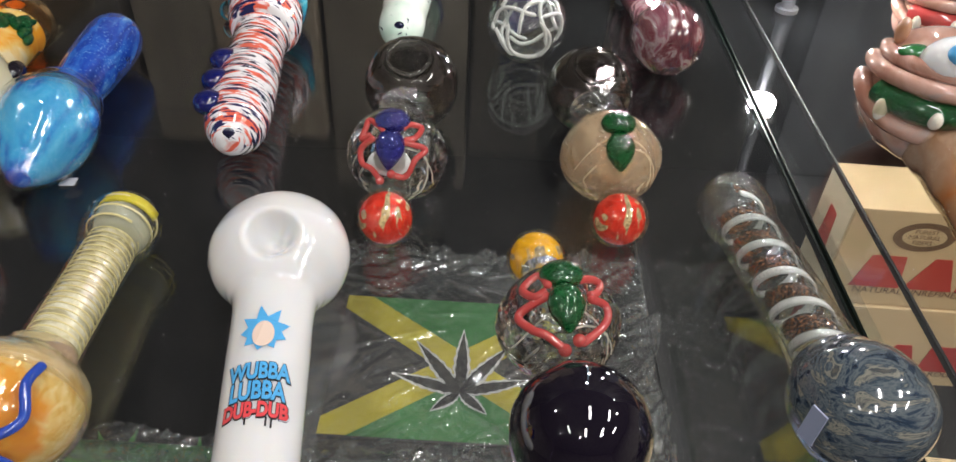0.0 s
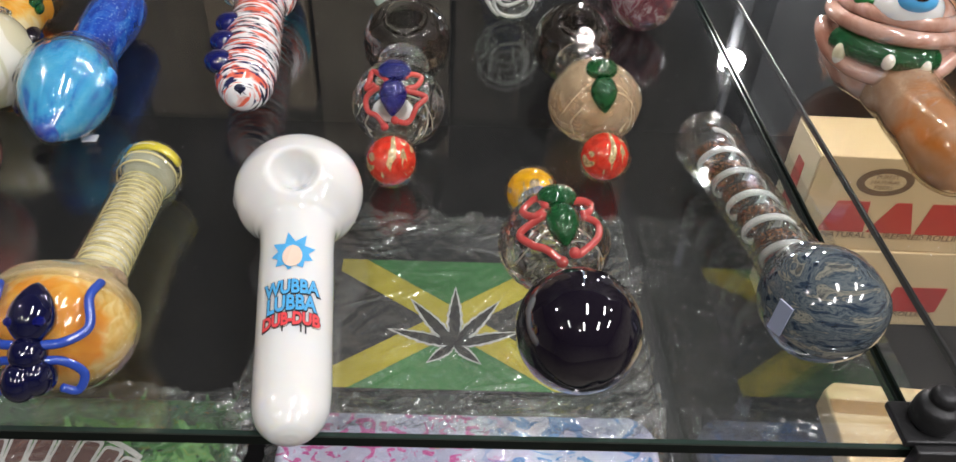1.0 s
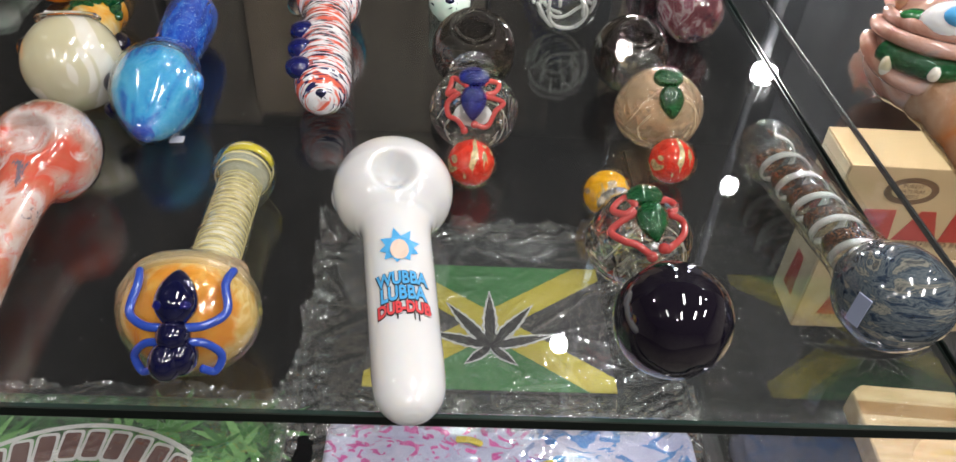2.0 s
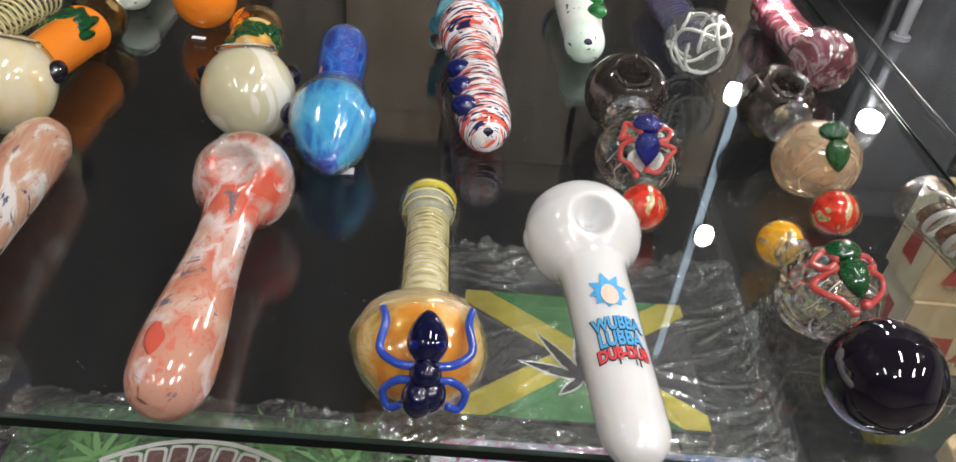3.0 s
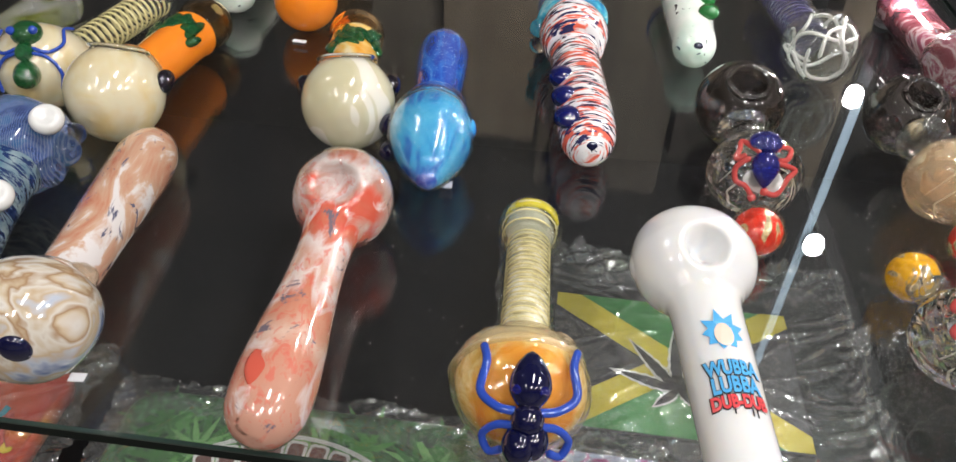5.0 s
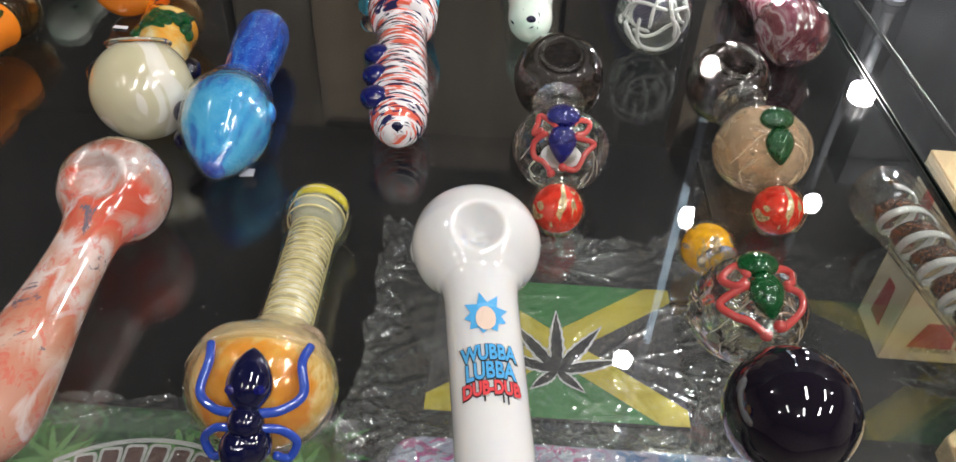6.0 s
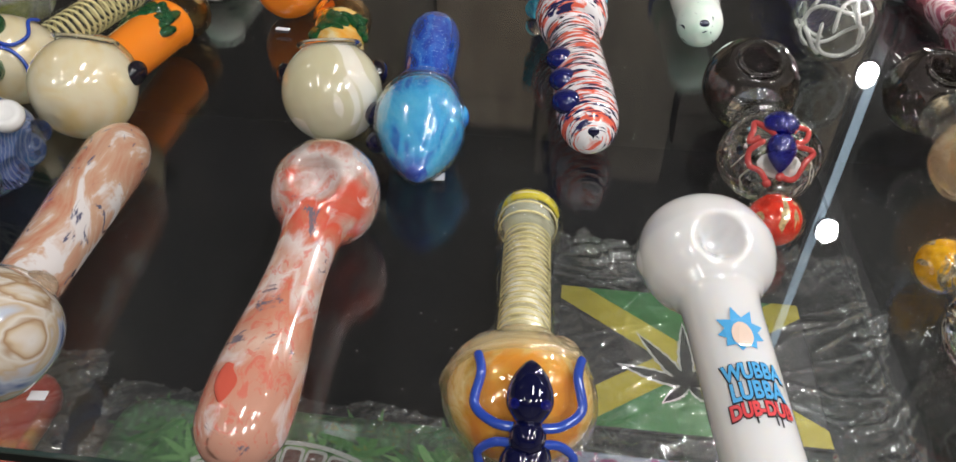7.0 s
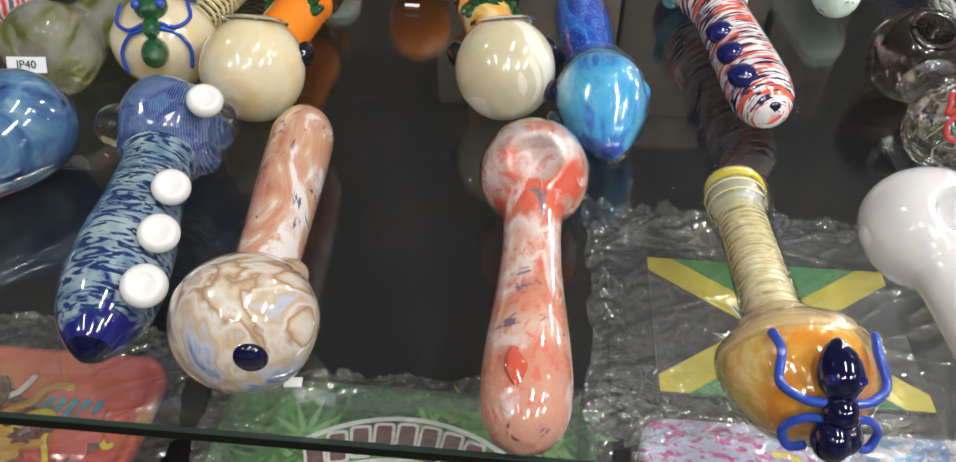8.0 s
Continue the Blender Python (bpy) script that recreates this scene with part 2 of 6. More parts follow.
m = MARBLE_PINK = glaze("pink_marble_glass", colour=(0.8, 0.4, 0.3))
n, l, p = nodes_of(m)
cut = n.new("ShaderNodeSeparateXYZ")
l.new(coords(m), cut.inputs[0])
stir = n.new("ShaderNodeMath")
stir.operation, stir.inputs[1].default_value = "MULTIPLY_ADD", 0.055
l.new(noise_tex(m, coords(m, (1, 0.34, 1)), 60, 4, 1.2, 0.5), stir.inputs[0])
l.new(cut.outputs["Y"], stir.inputs[2])
along = n.new("ShaderNodeMapRange")
along.inputs["From Min"].default_value, along.inputs["From Max"].default_value = 0.0, 0.14
l.new(stir.outputs[0], along.inputs["Value"])
base = ramp(m, along.outputs["Result"], [(0.06, (0.50, 0.26, 0.20)), (0.15, (0.50, 0.17, 0.11)), (0.20, (0.60, 0.53, 0.52)), (0.27, (0.48, 0.27, 0.22)), (0.31, (0.56, 0.085, 0.05)), (0.40, (0.52, 0.16, 0.10)), (0.45, (0.62, 0.52, 0.50)), (0.55, (0.54, 0.31, 0.24)), (0.60, (0.62, 0.52, 0.49)), (0.66, (0.50, 0.18, 0.11)), (0.74, (0.52, 0.25, 0.17)), (0.80, (0.58, 0.40, 0.32)), (0.86, (0.52, 0.22, 0.15)), (0.95, (0.50, 0.26, 0.19))])
fleck = ramp(m, noise_tex(m, coords(m, (1, 0.7, 1)), 200, 5, 1.4, 0.65), [(0.54, (0, 0, 0)), (0.63, (0.6, 0.6, 0.6))])
base = blend(m, fleck, base, (0.58, 0.10, 0.07))
milk = ramp(m, noise_tex(m, coords(m, (1, 0.35, 1), (0, 0, 12), 1.0), 70, 4, 1.6), [(0.57, (0, 0, 0)), (0.68, (0.8, 0.8, 0.8))])
base = blend(m, milk, base, (0.64, 0.57, 0.56))
spot = ramp(m, noise_tex(m, coords(m), 46, 6, 1.2, 0.7), [(0.62, (0, 0, 0)), (0.66, (1, 1, 1))])
paint(m, blend(m, spot, base, (0.16, 0.13, 0.16)))
lumpy(m, 60, 0.05)

m = MARBLE_TAN = glaze("tan_marble_glass", colour=(0.7, 0.5, 0.35))
v = coords(m, (1, 0.9, 1))
base = ramp(m, noise_tex(m, v, 15, 3.5, 2.6), [(0.30, (0.10, 0.15, 0.32)), (0.36, (0.42, 0.46, 0.54)), (0.41, (0.46, 0.35, 0.23)), (0.46, (0.58, 0.54, 0.48)), (0.50, (0.32, 0.20, 0.11)), (0.54, (0.50, 0.40, 0.28)), (0.60, (0.60, 0.57, 0.53)), (0.65, (0.28, 0.17, 0.09)), (0.72, (0.46, 0.36, 0.26))])
paint(m, base)

m = MARBLE_PEACH = glaze("peach_marble_glass", colour=(0.8, 0.5, 0.35))
v = coords(m, (1, 0.45, 1), (0, 0, 25))
base = ramp(m, noise_tex(m, v, 55, 4, 2.0), [(0.3, (0.42, 0.10, 0.06)), (0.42, (0.48, 0.22, 0.14)), (0.56, (0.52, 0.33, 0.23)), (0.63, (0.66, 0.62, 0.61))])
dark = ramp(m, noise_tex(m, coords(m, (1, 0.6, 1), (0, 0, 40)), 85, 3, 2.5), [(0.61, (0, 0, 0)), (0.67, (1, 1, 1))])
paint(m, blend(m, dark, base, (0.10, 0.10, 0.16)))

m = BLUE_DEW = glaze("azure_glass", colour=(0.05, 0.3, 0.7))
v = coords(m, (1, 0.22, 1))
base = ramp(m, noise_tex(m, v, 62, 4, 0.9), [(0.30, (0.006, 0.04, 0.28)), (0.43, (0.02, 0.16, 0.52)), (0.49, (0.04, 0.34, 0.66)), (0.60, (0.08, 0.44, 0.72)), (0.68, (0.22, 0.52, 0.72))])
speck = ramp(m, noise_tex(m, coords(m), 1300, 2), [(0.58, (0, 0, 0)), (0.66, (0.4, 0.4, 0.4))])
paint(m, blend(m, speck, base, (0.36, 0.62, 0.82)))
m = BLUE_DARK = glaze("speckled_blue_glass", colour=(0.02, 0.08, 0.4))
v = coords(m, (1, 0.5, 1))
base = ramp(m, noise_tex(m, v, 60, 5, 1.6), [(0.3, (0.006, 0.02, 0.14)), (0.5, (0.012, 0.06, 0.38)), (0.62, (0.03, 0.15, 0.55)), (0.75, (0.14, 0.36, 0.66))])
speck = ramp(m, noise_tex(m, coords(m), 800, 2), [(0.60, (0, 0, 0)), (0.7, (0.55, 0.55, 0.55))])
paint(m, blend(m, speck, base, (0.20, 0.42, 0.75)))

m = CANDY = glaze("candy_stripe_glass", colour=(0.8, 0.7, 0.7))
red = ramp(m, noise_tex(m, coords(m, (1, 5.0, 1), (4, 0, 8)), 62, 3, 1.0), [(0.50, (0, 0, 0)), (0.55, (1, 1, 1))])
navy = ramp(m, noise_tex(m, coords(m, (1, 6.5, 1), (0, 0, -6), 3.0), 68, 3, 0.9), [(0.525, (0, 0, 0)), (0.55, (1, 1, 1))])
base = blend(m, red, (0.78, 0.76, 0.77), (0.72, 0.13, 0.08))
paint(m, blend(m, navy, base, (0.02, 0.02, 0.08)))

m = SCALE_BLUE = glaze("blue_scale_glass", colour=(0.3, 0.5, 0.6))
n, l, p = nodes_of(m)
dark = ramp(m, noise_tex(m, coords(m, (1, 3.2, 1), (0, 0, 14)), 112, 3, 1.4), [(0.48, (0, 0, 0)), (0.54, (1, 1, 1))])
pale = ramp(m, noise_tex(m, coords(m, (1, 1, 1), (0, 0, 0), 2.0), 60, 3, 0.8), [(0.35, (0.10, 0.18, 0.25)), (0.65, (0.30, 0.38, 0.40))])
cut = n.new("ShaderNodeSeparateXYZ")
l.new(coords(m), cut.inputs[0])
stir = n.new("ShaderNodeMath")
stir.operation, stir.inputs[1].default_value = "MULTIPLY_ADD", 0.045
l.new(noise_tex(m, coords(m), 80, 3, 0.8), stir.inputs[0])
l.new(cut.outputs["Y"], stir.inputs[2])
tail = n.new("ShaderNodeMapRange")
tail.inputs["From Min"].default_value, tail.inputs["From Max"].default_value = 0.1180, 0.1235
l.new(stir.outputs[0], tail.inputs["Value"])
base = blend(m, dark, pale, (0.012, 0.030, 0.11))
paint(m, blend(m, tail.outputs["Result"], base, (0.008, 0.012, 0.13)))

m = BLUE_WEB = mat("blue_web_glass", (0.1, 0.2, 0.5), 0.04, trans=0.5, coat=1.0)
v = coords(m)
st = wave_tex(m, v, 380, 5.0, 2.0, 0.5, "X")
base = ramp(m, noise_tex(m, v, 52, 4, 1.6), [(0.30, (0.010, 0.04, 0.24)), (0.42, (0.05, 0.12, 0.38)), (0.50, (0.16, 0.24, 0.48)), (0.56, (0.06, 0.20, 0.46)), (0.66, (0.26, 0.32, 0.52)), (0.76, (0.10, 0.15, 0.36))])
paint(m, blend(m, ramp(m, st, [(0.72, (0, 0, 0)), (0.95, (0.38, 0.38, 0.38))]), base, (0.60, 0.66, 0.80)))
lumpy(m, 100, 0.35)

m = SEA = glaze("seafoam_blue_glass", colour=(0.2, 0.35, 0.5))
v = coords(m)
paint(m, ramp(m, noise_tex(m, v, 45, 6, 1.2), [(0.32, (0.010, 0.02, 0.09)), (0.45, (0.045, 0.11, 0.24)), (0.58, (0.11, 0.22, 0.33)), (0.7, (0.36, 0.42, 0.42))]))

m = RIBBON_BLUE = glaze("striated_blue_glass", colour=(0.2, 0.3, 0.4))
v = coords(m, (0.7, 2.4, 5.5), (25, 12, 18))
base = ramp(m, noise_tex(m, v, 64, 6, 1.0, 0.65), [(0.30, (0.006, 0.010, 0.022)), (0.41, (0.025, 0.042, 0.07)), (0.48, (0.12, 0.14, 0.15)), (0.53, (0.03, 0.05, 0.075)), (0.60, (0.24, 0.23, 0.19)), (0.66, (0.05, 0.06, 0.07)), (0.75, (0.15, 0.13, 0.10))])
paint(m, base)

m = MINT = glaze("mint_glass", colour=(0.6, 0.75, 0.65))
v = coords(m, (1, 0.7, 1))
dark = ramp(m, noise_tex(m, v, 190, 2, 1.0), [(0.66, (0, 0, 0)), (0.69, (1, 1, 1))])
paint(m, blend(m, dark, ramp(m, noise_tex(m, v, 40, 3), [(0.35, (0.50, 0.70, 0.58)), (0.6, (0.78, 0.82, 0.76))]), (0.015, 0.02, 0.06)))

m = TURQ = glaze("turquoise_glass", colour=(0.1, 0.5, 0.6))
v = coords(m)
paint(m, ramp(m, noise_tex(m, v, 70, 4, 1.5), [(0.35, (0.02, 0.16, 0.34)), (0.5, (0.06, 0.42, 0.55)), (0.64, (0.40, 0.66, 0.68)), (0.76, (0.80, 0.78, 0.78))]))

m = SWIRL = glaze("plum_swirl_glass", colour=(0.3, 0.1, 0.15))
v = coords(m)
paint(m, ramp(m, noise_tex(m, coords(m, (1, 0.5, 1), (20, 0, 30)), 34, 4, 2.6), [(0.30, (0.03, 0.03, 0.06)), (0.40, (0.10, 0.02, 0.03)), (0.50, (0.18, 0.045, 0.06)), (0.56, (0.36, 0.27, 0.28)), (0.62, (0.22, 0.06, 0.09)), (0.75, (0.10, 0.02, 0.04))]))

m = OLIVE = mat("olive_streak_glass", (0.5, 0.6, 0.35), 0.0, trans=0.84, coat=0.5)
v = coords(m, (1, 0.5, 1))
paint(m, ramp(m, noise_tex(m, v, 55, 4, 1.4), [(0.44, (0.92, 0.93, 0.90)), (0.52, (0.72, 0.76, 0.52)), (0.60, (0.36, 0.44, 0.06))]))
lumpy(m, 70, 0.35)

m = PINK_SWIRL = glaze("pink_swirl_glass", colour=(0.7, 0.4, 0.4))
v = coords(m)
paint(m, ramp(m, wave_tex(m, v, 55, 6.0, 2.0, 0.8), [(0.0, (0.55, 0.06, 0.05)), (0.3, (0.74, 0.40, 0.40)), (0.6, (0.78, 0.70, 0.70)), (0.9, (0.14, 0.12, 0.18))]))

m = FLESH = glaze("flesh_glass", colour=(0.7, 0.4, 0.3), sss=0.2)
v = coords(m)
paint(m, ramp(m, noise_tex(m, v, 40, 4, 1.0), [(0.3, (0.30, 0.13, 0.09)), (0.46, (0.44, 0.24, 0.18)), (0.58, (0.54, 0.34, 0.28)), (0.7, (0.42, 0.33, 0.31))]))
lumpy(m, 110, 0.2)
m = HONEY = glaze("honey_glass", colour=(0.7, 0.4, 0.2))
v = coords(m)
paint(m, ramp(m, noise_tex(m, v, 36, 3, 0.8), [(0.32, (0.50, 0.16, 0.02)), (0.46, (0.46, 0.22, 0.11)), (0.56, (0.44, 0.27, 0.19)), (0.7, (0.50, 0.36, 0.30))]))

m = GLITTER = glaze("brown_glitter_glass", colour=(0.1, 0.05, 0.03))
v = coords(m)
paint(m, ramp(m, noise_tex(m, v, 1400, 2), [(0.45, (0.012, 0.008, 0.008)), (0.56, (0.13, 0.045, 0.02)), (0.66, (0.50, 0.22, 0.10))]))
bump(m, noise_tex(m, v, 1200, 2), 0.6, 0.001)

m = DECK = mat("black_deck", (0.008, 0.008, 0.009), 0.55)
m.node_tree.nodes["Principled BSDF"].inputs["Specular IOR Level"].default_value = 0.12
v = coords(m)
paint(m, ramp(m, noise_tex(m, v, 9, 6), [(0.35, (0.003, 0.003, 0.004)), (0.7, (0.010, 0.009, 0.009))]))
m = PANEL = mat("back_panel_board", (0.05, 0.045, 0.04), 0.6)
v = coords(m, (1, 1, 0.10))
paint(m, ramp(m, noise_tex(m, v, 9, 4), [(0.34, (0.018, 0.016, 0.014)), (0.52, (0.040, 0.035, 0.029)), (0.66, (0.085, 0.074, 0.060))]))
m = WALL = mat("shop_wall", (0.30, 0.27, 0.23), 0.7)
v = coords(m)
paint(m, ramp(m, noise_tex(m, v, 3, 6), [(0.3, (0.42, 0.39, 0.35)), (0.7, (0.55, 0.52, 0.47))]))
m = CEIL = mat("ceiling_paint", (0.3, 0.3, 0.3), 0.8)
v = coords(m)
paint(m, ramp(m, noise_tex(m, v, 4, 5), [(0.3, (0.50, 0.49, 0.47)), (0.7, (0.60, 0.59, 0.57))]))
m = FLOOR = mat("shop_floor", (0.2, 0.18, 0.16), 0.4)
v = coords(m)
paint(m, ramp(m, noise_tex(m, v, 5, 5), [(0.3, (0.11, 0.10, 0.09)), (0.7, (0.2, 0.18, 0.16))]))
m = KRAFT = mat("kraft_card", (0.5, 0.36, 0.2), 0.55)
v = coords(m)
paint(m, blend(m, noise_tex(m, v, 500, 3), (0.62, 0.45, 0.24), (0.74, 0.56, 0.34)))
KRAFT_LIT = mat("pale_card", (0.80, 0.68, 0.48), 0.5)
BOX_RED = mat("box_red", (0.50, 0.035, 0.03), 0.4)
BOX_BROWN = mat("box_brown", (0.16, 0.10, 0.06), 0.5)
m = BAMBOO = mat("bamboo", (0.7, 0.5, 0.28), 0.35, coat=0.2)
v = coords(m, (0.15, 1, 1))
paint(m, ramp(m, noise_tex(m, v, 160, 4, 0.3), [(0.3, (0.64, 0.44, 0.22)), (0.6, (0.82, 0.62, 0.38))]))
m = BAMBOO_DARK = mat("bamboo_dark", (0.5, 0.3, 0.14), 0.35, coat=0.2)
v = coords(m, (0.15, 1, 1))
paint(m, ramp(m, noise_tex(m, v, 160, 4, 0.3), [(0.3, (0.36, 0.19, 0.07)), (0.6, (0.52, 0.32, 0.14))]))

FLAG_BLACK = mat("flag_black", (0.05, 0.048, 0.052), 0.35, coat=0.3)
FLAG_GREEN = mat("flag_green", (0.055, 0.26, 0.065), 0.35, coat=0.3)
FLAG_YELLOW = mat("flag_yellow", (0.74, 0.62, 0.06), 0.35, coat=0.3)
LEAF_LINE = mat("leaf_outline", (0.85, 0.85, 0.85), 0.4)
LEAF_BLACK = mat("leaf_black", (0.02, 0.018, 0.02), 0.4)
TRAY_BLACK = mat("tray_black", (0.012, 0.012, 0.013), 0.25, coat=0.4)
m = TRAY_GREEN = mat("tray_green", (0.02, 0.06, 0.02), 0.3, coat=0.4)
v = coords(m, (1, 1, 1), (0, 0, 30))
paint(m, ramp(m, noise_tex(m, v, 75, 3, 2.5), [(0.35, (0.012, 0.04, 0.012)), (0.6, (0.05, 0.17, 0.05)), (0.75, (0.12, 0.34, 0.14))]))
HEMP = [mat("hemp_leaf", c, 0.4, coat=0.3) for c in ((0.05, 0.20, 0.04), (0.10, 0.32, 0.07), (0.20, 0.46, 0.14))]
m = TRAY_LILAC = mat("tray_lilac", (0.4, 0.4, 0.55), 0.3, coat=0.4)
n, l, p = nodes_of(m)
v = coords(m)
base = ramp(m, noise_tex(m, v, 14, 2, 0.5), [(0.4, (0.46, 0.49, 0.70)), (0.6, (0.62, 0.64, 0.82))])
sep = n.new("ShaderNodeSeparateXYZ")
l.new(coords(m, (4.0, 4.0, 4.0)), sep.inputs[0])
side = ramp(m, sep.outputs[0], [(0.0, (0, 0, 0)), (0.12, (1, 1, 1))])
pink = ramp(m, noise_tex(m, coords(m, (1, 1.6, 1), (0, 0, 20)), 62, 1.5, 2.2), [(0.545, (0, 0, 0)), (0.555, (1, 1, 1))], True)
blue = ramp(m, noise_tex(m, coords(m, (1, 1.4, 1), (0, 0, 0), 4.0), 45, 1.5, 1.6), [(0.56, (0, 0, 0)), (0.57, (1, 1, 1))], True)
left = blend(m, pink, base, (0.66, 0.10, 0.38))
right = blend(m, blue, base, (0.08, 0.26, 0.62))
paint(m, blend(m, side, left, right))
m = TRAY_RED = mat("tray_red", (0.6, 0.12, 0.05), 0.3, coat=0.4)
v = coords(m, (1, 2, 1))
paint(m, ramp(m, noise_tex(m, v, 9, 2, 0.6), [(0.35, (0.55, 0.06, 0.04)), (0.5, (0.66, 0.14, 0.05)), (0.62, (0.70, 0.34, 0.07))]))
YELLOW_INK = mat("yellow_ink", (0.75, 0.62, 0.05), 0.35, coat=0.3)
BLUE_INK = mat("blue_ink", (0.05, 0.20, 0.60), 0.35, coat=0.3)
TEAL_INK = mat("teal_ink", (0.04, 0.36, 0.48), 0.35, coat=0.3)
OCHRE_INK = mat("ochre_ink", (0.62, 0.36, 0.06), 0.35, coat=0.3)
BROWN_INK = mat("brown_ink", (0.13, 0.07, 0.025), 0.35, coat=0.3)
WHITE_INK = mat("white_ink", (0.78, 0.78, 0.76), 0.35, coat=0.3)
LEAF_INK = mat("leaf_ink", (0.05, 0.10, 0.03), 0.35, coat=0.3)
PLUM_INK = mat("plum_ink", (0.30, 0.05, 0.16), 0.35, coat=0.3)
CORAL_INK = mat("coral_ink", (0.60, 0.14, 0.12), 0.35, coat=0.3)
MAROON_INK = mat("maroon_ink", (0.16, 0.07, 0.06), 0.35, coat=0.3)

# clear film: mostly see-through, with gloss on its creases; its pale veil paints glare
FILM = thin_glass("clear_film", (0.97, 0.97, 0.97), 1.0, 0.25, 0.0, 0.045, 80.0, (0.050, (0.86, 0.87, 0.90)))


# ---- mesh helpers ----
def part(name, bm, material, parent, label="", smooth=True, m=None):
    """Links a bmesh as one mesh object under a thing or a part."""
    me = bpy.data.meshes.new(name)
    bm.normal_update()
    bm.to_mesh(me)
    bm.free()
    if smooth:
        for f in me.polygons:
            f.use_smooth = True
    me.materials.append(material)
    ob = new(name, me)
    ob.parent = parent
    if m is not None:
        ob.matrix_basis = m
    return tagged(ob, label)


def thing(name, label, category, m, group="", kind=""):
    ob = new(name)
    ob.empty_display_size = 0.01
    ob.matrix_basis = m
    return tagged(ob, label, category, group, kind)


def spline(points, n):
    """Points along a smooth curve through the given ones."""
    p = [Vector(q) for q in points]
    p = [2 * p[0] - p[1]] + p + [2 * p[-1] - p[-2]]
    out = []
    for i in range(n):
        u = i / (n - 1) * (len(p) - 3)
        k = min(int(u), len(p) - 4)
        t = u - k
        a, b, c, d = p[k:k + 4]
        out.append(0.5 * (2 * b + (c - a) * t + (2 * a - 5 * b + 4 * c - d) * t * t + (3 * b - a - 3 * c + d) * t ** 3))
    return out


def rings_bm(rings, closed_ends=True):
    bm = bmesh.new()
    rows = [[bm.verts.new(q) for q in ring] for ring in rings]
    n = len(rows[0])
    for a, b in zip(rows, rows[1:]):
        for i in range(n):
            bm.faces.new((a[i], a[(i + 1) % n], b[(i + 1) % n], b[i]))
    if closed_ends:
        bm.faces.new(rows[0][::-1])
        bm.faces.new(rows[-1])
    bmesh.ops.recalc_face_normals(bm, faces=bm.faces)
    return bm


def lathe(profile, centre=None, n=56, seg=44, crater=None, flat=1.0, wobble=0.0, inner=0.0, seed=0.0):
    """A blown body along +y: profile of (y, radius), centre of (y, x, z); crater: (y, radius, depth, lean) sunk into it from above; inner: wall thickness of a hollow."""
    prof = spline([(y, r, 0) for y, r in profile], n)
    centre = centre or [(0, 0, 0), (1, 0, 0)]

    def mid(y):
        if y <= centre[0][0]:
            return centre[0][1:]
        for a, b in zip(centre, centre[1:]):
            if y <= b[0]:
                t = (y - a[0]) / (b[0] - a[0])
                return a[1] + t * (b[1] - a[1]), a[2] + t * (b[2] - a[2])
        return centre[-1][1:]

    def skin(cut):
        rings = []
        for q in prof:
            y, r = q.x, max(q.y - cut, 0.0002)
            cx, cz = mid(y)
            ring = []
            for i in range(seg):
                y = q.x
                a = 2 * math.pi * i / seg
                k = r
                if wobble:
                    k *= 1 + wobble * noise.noise((math.cos(a) * 1.3 + seed, math.sin(a) * 1.3, y * 60))
                x, z = cx + k * math.cos(a), cz + k * math.sin(a) * flat
                if crater:
                    cy, cr, depth, lean = crater
                    up_y, up_z = math.sin(radians(lean)), math.cos(radians(lean))
                    oy, oz = y - cy, z - mid(cy)[1]
                    h = oy * up_y + oz * up_z
                    d = math.hypot(x - cx, oy * up_z - oz * up_y) / cr
                    if h > 0 and d < 1.9:
                        t = min((1.9 - d) / 1.75, 1.0)
                        t = depth * t * t * (3 - 2 * t)
                        y, z = y - up_y * t, z - up_z * t
                ring.append((x, y, z))
            rings.append(ring)
        return rings
    bm = rings_bm(skin(0.0))
    if inner:
        other = rings_bm(skin(inner))
        bmesh.ops.reverse_faces(other, faces=other.faces)
        me = bpy.data.meshes.new("tmp")
        other.to_mesh(me)
        other.free()
        bm.from_mesh(me)
        bpy.data.meshes.remove(me)
    return bm


def ball(c, r, seg=28, rows=18, squash=(1, 1, 1)):
    bm = bmesh.new()
    bmesh.ops.create_uvsphere(bm, u_segments=seg, v_segments=rows, radius=r)
    for q in bm.verts:
        q.co = Vector((q.co.x * squash[0] + c[0], q.co.y * squash[1] + c[1], q.co.z * squash[2] + c[2]))
    return bm


def merge(*parts):
    bm = parts[0]
    for other in parts[1:]:
        me = bpy.data.meshes.new("tmp")
        other.to_mesh(me)
        other.free()
        bm.from_mesh(me)
        bpy.data.meshes.remove(me)
    return bm


